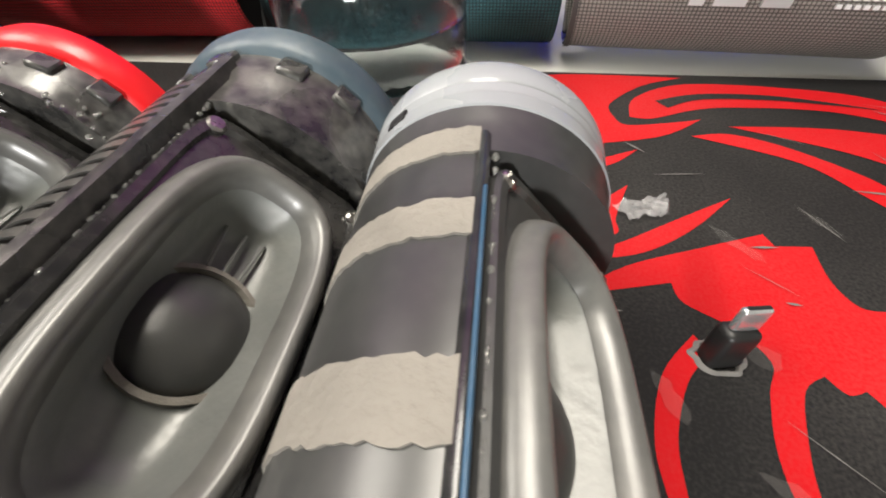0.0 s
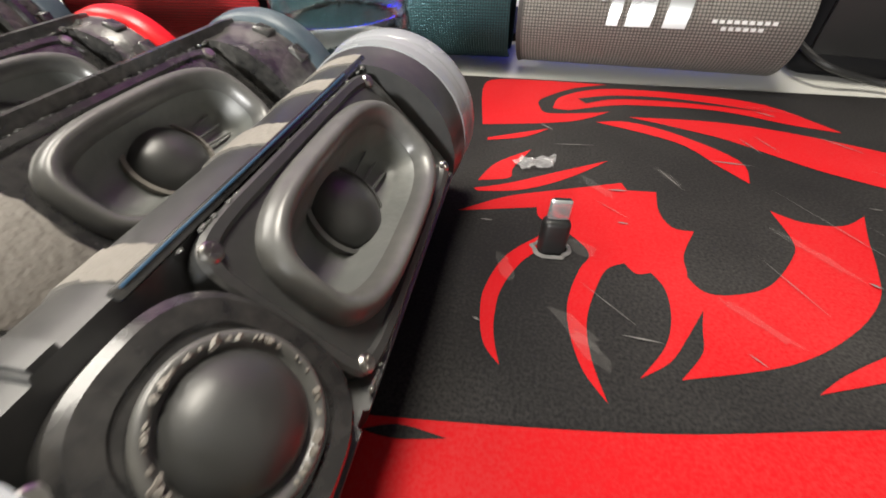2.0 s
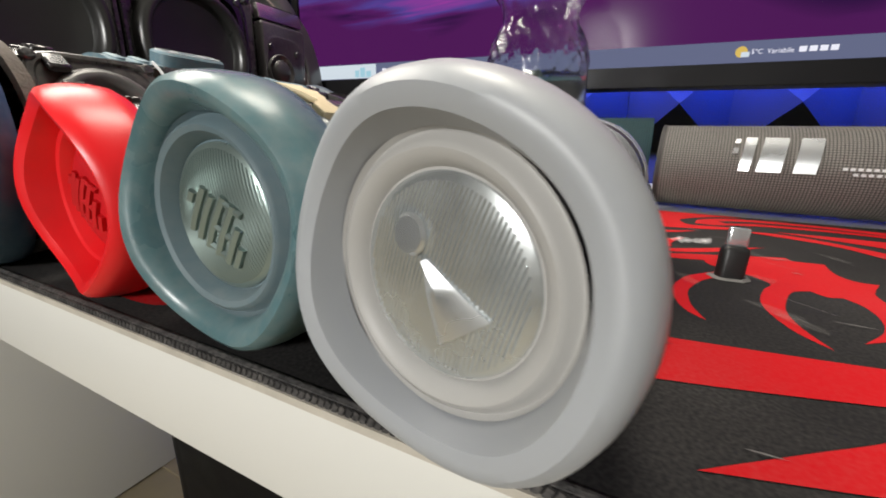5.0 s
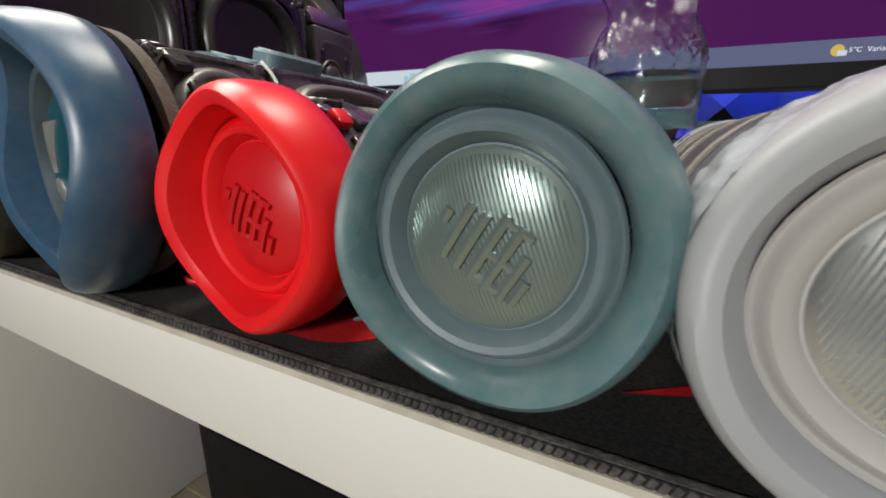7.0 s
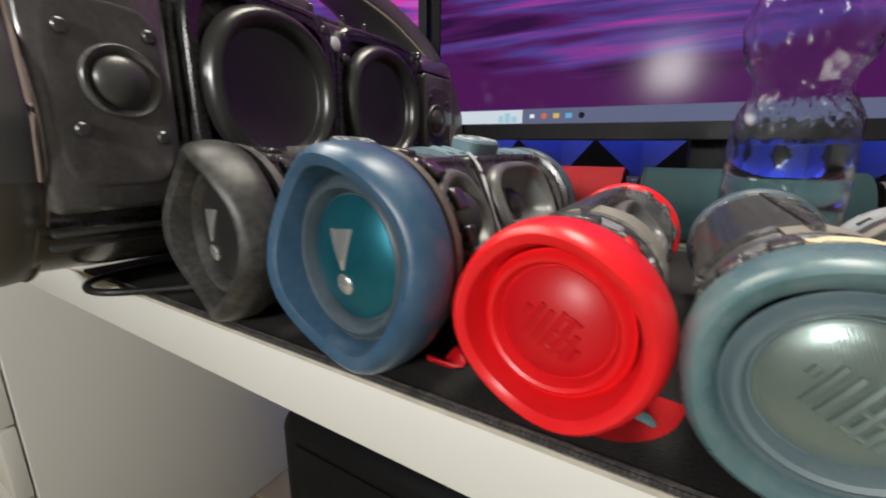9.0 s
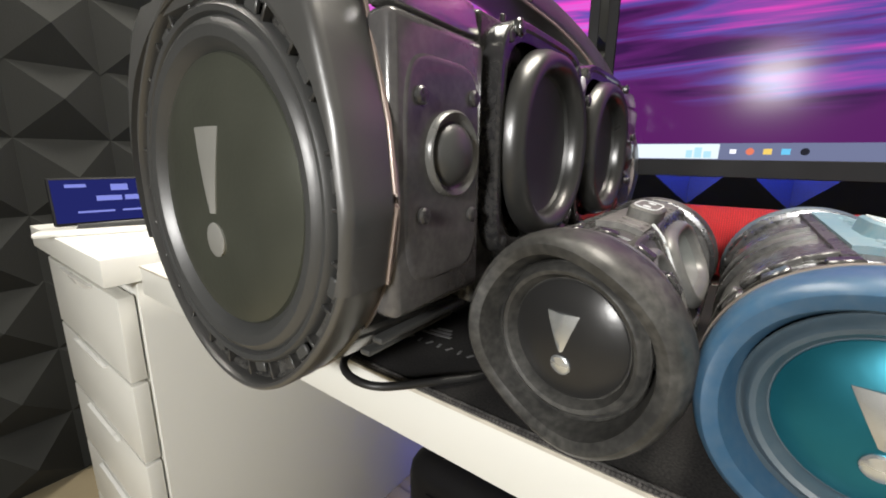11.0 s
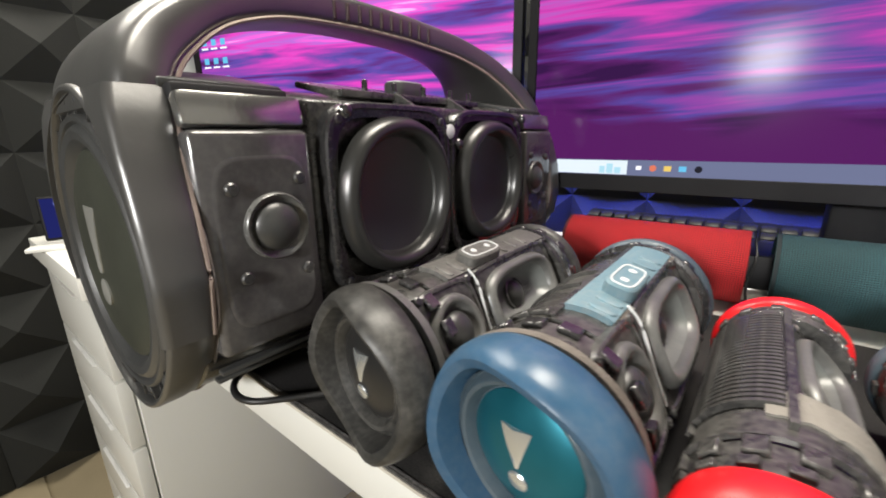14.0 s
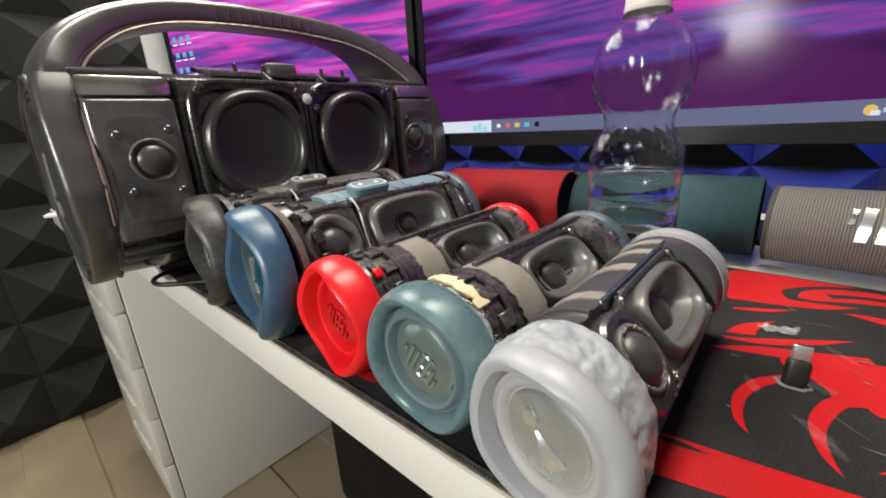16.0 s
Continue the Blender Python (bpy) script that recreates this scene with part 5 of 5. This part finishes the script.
# ---------------------------------------------------------------- bottle
def bottle(at):
    bt = thing("water_bottle", "clear plastic water bottle, half full, white screw cap", "bottle", Matrix.Translation(at) @ Matrix.Diagonal((1.02, 1.02, 0.962, 1)))

    def ribs(a, z, r):
        k = 0.0
        if 0.108 < z < 0.132:
            k = 0.0016 * math.sin(16 * a + z * 420)
        elif 0.152 < z < 0.180:
            k = 0.0013 * math.sin(14 * a - z * 420)
        return r + k
    prof = [(0.001, 0.020), (0.0, 0.028), (0.004, 0.0325), (0.010, 0.0338), (0.022, 0.0338), (0.0235, 0.0328), (0.025, 0.0338), (0.040, 0.0340), (0.0415, 0.0329), (0.043, 0.0340), (0.058, 0.0340), (0.0595, 0.0329), (0.061, 0.0340), (0.076, 0.0340), (0.0775, 0.0330), (0.079, 0.0340), (0.092, 0.0340), (0.098, 0.0344), (0.106, 0.0338), (0.110, 0.0333), (0.114, 0.0325), (0.118, 0.0316), (0.122, 0.0303), (0.126, 0.0287), (0.130, 0.0268), (0.134, 0.0250), (0.142, 0.0248), (0.148, 0.0268), (0.153, 0.0295), (0.158, 0.0318), (0.166, 0.0338), (0.178, 0.0348), (0.190, 0.0334), (0.201, 0.0288), (0.209, 0.0220), (0.214, 0.0150), (0.217, 0.0130), (0.226, 0.0128)]
    out = [(z, r) for z, r in prof]
    shell = turned_z(out + [(0.226, 0.0118)] + [(z, r - 0.0006) for z, r in reversed(prof[1:])], 96, (True, True), ribs)
    ob = part("bottle_shell", shell, PLASTIC_CLEAR, bt, "thin clear ribbed plastic")
    ob.visible_shadow = False
    wat = part("water", turned_z([(0.0012, 0.020)] + [(z + 0.0008, r - 0.0010) for z, r in prof[1:17]] + [(0.1005, 0.0328), (0.1008, 0.030)], 72), WATER, bt, "still clear water")
    wat.visible_shadow = False
    cp = part("screw_cap", turned_z([(0.2185, 0.0152), (0.2195, 0.0156), (0.2220, 0.0156), (0.2225, 0.0150), (0.2390, 0.0148), (0.2405, 0.0140), (0.2410, 0.0100)], 64, (False, True), lambda a, z, r: r + (0.00025 * math.sin(40 * a) if z > 0.2223 else 0)), CAP_WHITE, bt, "white ribbed screw cap")
    part("neck_ring", turned_z([(0.2150, 0.0145), (0.2155, 0.0165), (0.2170, 0.0165), (0.2175, 0.0140)], 48, (False, False)), PLASTIC_CLEAR, bt)
    return bt


bottle((0.0160, 0.266, 0.0016))


# ---------------------------------------------------------------- monitors
def panel_uv(w, h):
    b = bmesh.new()
    layer = b.loops.layers.uv.new("UVMap")
    vs = [b.verts.new(p) for p in ((0, 0, 0), (w, 0, 0), (w, 0, h), (0, 0, h))]
    f = b.faces.new(vs)
    for lp, uv in zip(f.loops, ((0, 0), (1, 0), (1, 1), (0, 1))):
        lp[layer].uv = uv
    return b


def flat_bar(x0, x1, z0, z1, lift, bm=None):
    return box((x1 - x0, 0.0006, z1 - z0), ((x0 + x1) / 2, -lift, (z0 + z1) / 2), bm=bm)


def monitor(label, at, yaw, w, h, screen_mat, chin=0.024, side=0.012, lean=0.0):
    mo = thing("monitor", label, "monitor", pose(*at, 0, lean, yaw))
    bz = box((w + 2 * side, 0.032, h + chin + side), (w / 2, 0.0180, h / 2 - chin / 2 + side / 2), 0.003, 2)
    part("casing", bz, BEZEL, mo, "thin black casing")
    for nm, s, p in (("bezel", (w + 2 * side, 0.004, chin), (w / 2, 0.0, -chin / 2)), ("bezel", (w + 2 * side, 0.004, side), (w / 2, 0, h + side / 2)), ("bezel", (side, 0.004, h), (-side / 2, 0, h / 2)), ("bezel", (side, 0.004, h), (w + side / 2, 0, h / 2))):
        part(nm, box(s, p, 0.0008, 1), BEZEL, mo)
    ob = new("screen", finish(panel_uv(w, h), "screen", screen_mat, smooth=False))
    ob.parent, ob.location = mo, (0, 0.0005, 0)
    part("stand_post", box((0.05, 0.03, at[2] + 0.08), (w / 2, 0.055, 0.04 - at[2] / 2), 0.004), BEZEL, mo)
    part("stand_foot", box((0.24, 0.10, 0.008), (w / 2, 0.075, -at[2] + 0.002), 0.003), BEZEL, mo)
    return mo


SW, SH = 0.660, 0.371
main_monitor = monitor("wide black monitor showing a purple sunset picture and taskbar", (-0.345, 0.409, 0.1260), 1.8, SW, SH, SCREEN_A, chin=0.019, lean=0.25)
part("taskbar", flat_bar(0, SW, 0.0, 0.0175, 0.0004), BAR_GLOW, main_monitor, "slate blue taskbar", smooth=False)
part("search_box", flat_bar(0.0, 0.119, 0.0008, 0.0167, 0.0010), WHITE_GLOW, main_monitor, "white search field", smooth=False)
hill = flat_bar(0.088, 0.094, 0.002, 0.010, 0.0016)
flat_bar(0.096, 0.103, 0.002, 0.013, 0.0016, hill)
flat_bar(0.105, 0.112, 0.002, 0.009, 0.0016, hill)
part("search_picture", hill, glow("pale_cyan", 0.8, lambda nt: (0.45, 0.75, 0.88)), main_monitor, smooth=False)
for k, (m, s) in enumerate(((TEXT_GLOW, 0.0028), (ICON_RED, 0.0036), (ICON_YELLOW, 0.0036), (ICON_CYAN, 0.0036), (ICON_DARK, 0.0036))):
    rows = [[(0.1315 + k * 0.01475 + s * math.cos(j * math.pi / 8), -0.0010 - lift, 0.0088 + s * math.sin(j * math.pi / 8)) for j in range(16)] for lift in (0, 0.0004)]
    part("taskbar_icon", loops(rows, (False, True)) if k in (1, 4) else flat_bar(0.1315 + k * 0.01475 - s, 0.1315 + k * 0.01475 + s, 0.0088 - s * 0.8, 0.0088 + s * 0.8, 0.0012), m, main_monitor, smooth=False)
sunb = loops([[(0.4985 + 0.0045 * math.cos(j * math.pi / 8), -0.001 - lf, 0.0088 + 0.0045 * math.sin(j * math.pi / 8)) for j in range(16)] for lf in (0, 0.0004)], (False, True))
part("weather_icon", sunb, ICON_YELLOW, main_monitor, smooth=False)
part("weather_cloud", flat_bar(0.4985, 0.5045, 0.0045, 0.0085, 0.0018), WHITE_GLOW, main_monitor, smooth=False)


def lettering(text, parent, x, z, size, mat):
    cu = bpy.data.curves.new("lettering", "FONT")
    cu.body, cu.size, cu.extrude = text, size, 0.0001
    tmp = new("lettering_curve", cu)
    bpy.context.view_layer.update()
    me = bpy.data.meshes.new_from_object(tmp)
    bpy.data.objects.remove(tmp)
    me.materials.clear()
    me.materials.append(mat)
    ob = new("lettering", me)
    ob.parent = parent
    ob.matrix_basis = pose(x, -0.0012, z, 90, 0, 0)
    return ob


lettering("5°C  Variabile", main_monitor, 0.5055, 0.0068, 0.0053, TEXT_GLOW)
tray_mesh = finish(flat_bar(-0.0025, 0.0025, -0.0021, 0.0021, 0.0012), "tray_icon", TEXT_GLOW, smooth=False)
for k in range(4):
    shared("tray_icon", tray_mesh, main_monitor, Matrix.Translation((0.5410 + k * 0.0068, 0, 0.0089)))

side_monitor = monitor("second black monitor angled inwards with pink sunset picture", (-0.866, 0.226, 0.137), 20.5, 0.520, 0.300, SCREEN_B, 0.02, 0.012)
icon_mesh = finish(flat_bar(-0.0045, 0.0045, -0.0045, 0.0045, 0.0006), "desktop_icon", ICON_CYAN, smooth=False)
caption_mesh = finish(flat_bar(-0.0065, 0.0065, -0.00125, 0.00125, 0.0006), "icon_caption", TEXT_GLOW, smooth=False)
for r in range(6):
    for c in range(3):
        shared("desktop_icon", icon_mesh, side_monitor, Matrix.Translation((0.0145 + c * 0.019, 0, 0.2745 - r * 0.028)))
        shared("icon_caption", caption_mesh, side_monitor, Matrix.Translation((0.0145 + c * 0.019, 0, 0.26525 - r * 0.028)))
pan = tagged(new("light_panel", finish(box((0.012, 0.10, 0.36), (-0.909, 0.240, 0.27), 0.002), "light_panel", material("pale_metal", (0.5, 0.52, 0.5), 0.4))), "pale upright panel beside the second monitor", "panel")

# keyboard behind the sleeves
kb = thing("keyboard", "black keyboard with dark keys behind the sleeves", "keyboard", pose(-0.20, 0.500, 0.034, 16, 0, 0))
part("case", box((0.36, 0.13, 0.016), (0.07, 0, 0), 0.004, 2), BEZEL, kb)
keym = finish(box((0.0165, 0.0165, 0.010), (0, 0, 0.012), 0.0025, 2), "key", KEYCAP)
for r in range(5):
    for c in range(18):
        shared("key", keym, kb, Matrix.Translation((-0.095 + c * 0.0192, -0.048 + r * 0.0195, 0)))
kb_rest = tagged(new("riser_box", finish(box((0.38, 0.12, 0.016), (-0.13, 0.505, 0.0053), 0.003), "riser_box", BEZEL)), "low black stand under the keyboard", "stand")

# dark device in the gap between the sleeves
dev = thing("audio_device", "small black device with a brushed silver front edge", "device", pose(-0.085, 0.450, -0.003, 0, 0, 4))
part("housing", box((0.085, 0.075, 0.052), (0, 0, 0.026), 0.003, 2), BEZEL, dev)
part("front_plate", box((0.080, 0.003, 0.014), (0, -0.0385, 0.010), 0.001), STEEL, dev, "brushed silver plate")
part("status_light", box((0.004, 0.002, 0.003), (0.028, -0.0385, 0.036), 0.0005), glow("green_light", 1.0, lambda nt: (0.1, 0.6, 0.15)), dev, "small green light")

# black speaker cabinet and cable at the mat's far end
cbx = thing("desktop_speaker", "black desktop speaker cabinet behind the mat", "speaker", pose(0.350, 0.428, -0.003, 0, 0, -12))
part("cabinet", box((0.13, 0.14, 0.22), (0.012, 0.02, 0.110), 0.012, 3), BEZEL, cbx)
part("front_grille", box((0.112, 0.004, 0.19), (0.012, -0.0515, 0.112), 0.0015), CABLE, cbx, "black cloth grille")
tagged(new("black_cable", finish(tube(smooth_path([(0.36, 0.36, 0.001), (0.33, 0.368, 0.004), (0.30, 0.372, 0.012), (0.29, 0.40, 0.02), (0.30, 0.46, 0.02)], 8), 0.0022, 8), "black_cable", CABLE)), "black cable on the white desk", "cable")
tagged(new("black_wire", finish(tube(smooth_path([(-0.097, 0.43, 0.07), (-0.092, 0.40, 0.05), (-0.096, 0.385, 0.02), (-0.09, 0.37, 0.0)], 8), 0.0012, 6), "black_wire", CABLE)), "thin black wire between the sleeves", "wire")

# ---------------------------------------------------------------- drawer unit, phone, things under the desk
DX0, DX1, DTOP = -1.130, -0.775, 0.008
unit = thing("drawer_unit", "white drawer unit beside the desk", "drawer unit")
part("carcass", box((DX1 - DX0, 0.55, DTOP - 0.034 - FLOOR_Z - 0.002), ((DX0 + DX1) / 2, 0.298, (DTOP - 0.034 + FLOOR_Z) / 2), 0.0015), WHITE, unit)
part("top_board", box((DX1 - DX0 + 0.012, 0.585, 0.034), ((DX0 + DX1) / 2, 0.283, DTOP - 0.017), 0.0015, 2), WHITE, unit)
dh = (DTOP - 0.04 - FLOOR_Z - 0.04) / 5
for k in range(5):
    z = FLOOR_Z + 0.03 + dh * (k + 0.5)
    front = part("drawer_front", box((DX1 - DX0 - 0.012, 0.018, dh - 0.005), ((DX0 + DX1) / 2, 0.0115, z), 0.0015), WHITE, unit)
    hb = bmesh.new()
    rows = []
    for i in range(9):
        u = -1 + 2 * i / 8
        x = (DX0 + DX1) / 2 + u * 0.075
        dz = 0.012 * (1 - abs(u) ** 2.4)
        zt = z + dh / 2 - 0.004
        rows.append([(x, 0.0020, zt), (x, -0.0030, zt - 0.001), (x, 0.0015, zt - dz - 0.003)])
    part("finger_pull", loops(rows, (True, True), bm=hb), material("pull_white", (0.80, 0.80, 0.77), 0.3), front, "scooped white finger pull")

phone = thing("phone", "black phone standing with dark blue lit screen", "phone", pose(-1.010, 0.075, DTOP, -14, 0, 82))
part("body", box((0.150, 0.008, 0.074), (0, 0, 0.045), 0.0035, 3), BEZEL, phone)
part("screen", flat_bar(-0.071, 0.071, 0.012, 0.078, 0.0042), PHONE_GLOW, phone, smooth=False)
for x0, x1, z0, z1 in ((-0.055, -0.03, 0.066, 0.071), (0.0, 0.022, 0.060, 0.070), (-0.02, 0.012, 0.044, 0.052), (0.016, 0.05, 0.044, 0.052), (-0.045, 0.0, 0.026, 0.029), (0.01, 0.045, 0.026, 0.029)):
    part("screen_mark", flat_bar(x0, x1, z0, z1, 0.0050), PHONE_MARK, phone, smooth=False)
part("stand", box((0.10, 0.05, 0.008), (0, 0.004, 0.004), 0.002), SATIN, phone)
tagged(new("white_slip", finish(box((0.13, 0.03, 0.006), (-0.97, 0.035, DTOP + 0.0035), 0.001, turn=Matrix.Rotation(1.2, 4, "Z")), "white_slip", WHITE)), "white strip lying on the drawer unit", "strip")
tagged(new("white_holder", finish(box((0.02, 0.02, 0.17), (-1.02, 0.160, DTOP + 0.085), 0.004), "white_holder", WHITE)), "white upright holder on the drawer unit", "holder")

pc = thing("computer_case", "black rounded computer case under the desk", "computer case", Matrix.Translation((-0.21, 0.405, FLOOR_Z)))
part("case_body", box((0.66, 0.30, 0.345), (-0.02, 0, 0.1745), 0.035, 4), BEZEL, pc)
part("front_panel", box((0.56, 0.004, 0.26), (-0.02, -0.1515, 0.175), 0.0015), BEZEL, pc, "plain front panel")

# ---------------------------------------------------------------- foam panels and floor planks
NP, S = 3, 0.5
pb = bmesh.new()
cell = S / NP
for i in range(NP):
    for j in range(NP):
        x, y = i * cell, j * cell
        c = [pb.verts.new(p) for p in ((x, y, 0.008), (x + cell, y, 0.008), (x + cell, y + cell, 0.008), (x, y + cell, 0.008))]
        apex = pb.verts.new((x + cell / 2, y + cell / 2, 0.068))
        for k in range(4):
            pb.faces.new((c[k], c[(k + 1) % 4], apex))
        pb.faces.new(c[::-1])
bmesh.ops.remove_doubles(pb, verts=pb.verts, dist=1e-5)
foam_mesh = finish(pb, "foam_panel", FOAM, smooth=False)
rz = random.Random(3)
for r in range(5):
    for c in range(5):
        m = Matrix.Translation((X0 + rz.uniform(-0.003, 0.002), Y1 - 0.5 - c * 0.501, FLOOR_Z + r * 0.482)) @ Matrix(((0, 0, 1, 0), (1, 0, 0, 0), (0, 1, 0, 0), (0, 0, 0, 1)))
        shared("foam_panel", foam_mesh, wall_west, m)
for r in range(5):
    for c in range(6):
        m = Matrix.Translation((X0 + c * 0.501, Y1 - rz.uniform(-0.002, 0.003), FLOOR_Z + 0.05 + r * 0.478)) @ Matrix(((1, 0, 0, 0), (0, 0, -1, 0), (0, 1, 0, 0), (0, 0, 0, 1)))
        shared("foam_panel", foam_mesh, wall_north, m)
tagged(new("led_strip", finish(box((1.6, 0.012, 0.008), (-0.2, 0.803, 0.212), 0.001), "led_strip", glow("led_blue", 6.0, lambda nt: (0.01, 0.03, 1.0)))), "blue light strip behind the monitor", "led strip")

plank = finish(box((1.2, 0.138, 0.005), (0.6, 0.069, 0.0), 0.0008, 1), "plank", WOOD)
row = 0
yy = Y0
while yy < Y1 - 0.14:
    xx = X0 - (0.4 if row % 2 else 0.0)
    while xx < 0.6:
        if xx >= X0 - 0.01:
            shared("plank", plank, room_floor, Matrix.Translation((xx, yy, FLOOR_Z - 0.0035)))
        xx += 1.202
    yy += 0.140
    row += 1
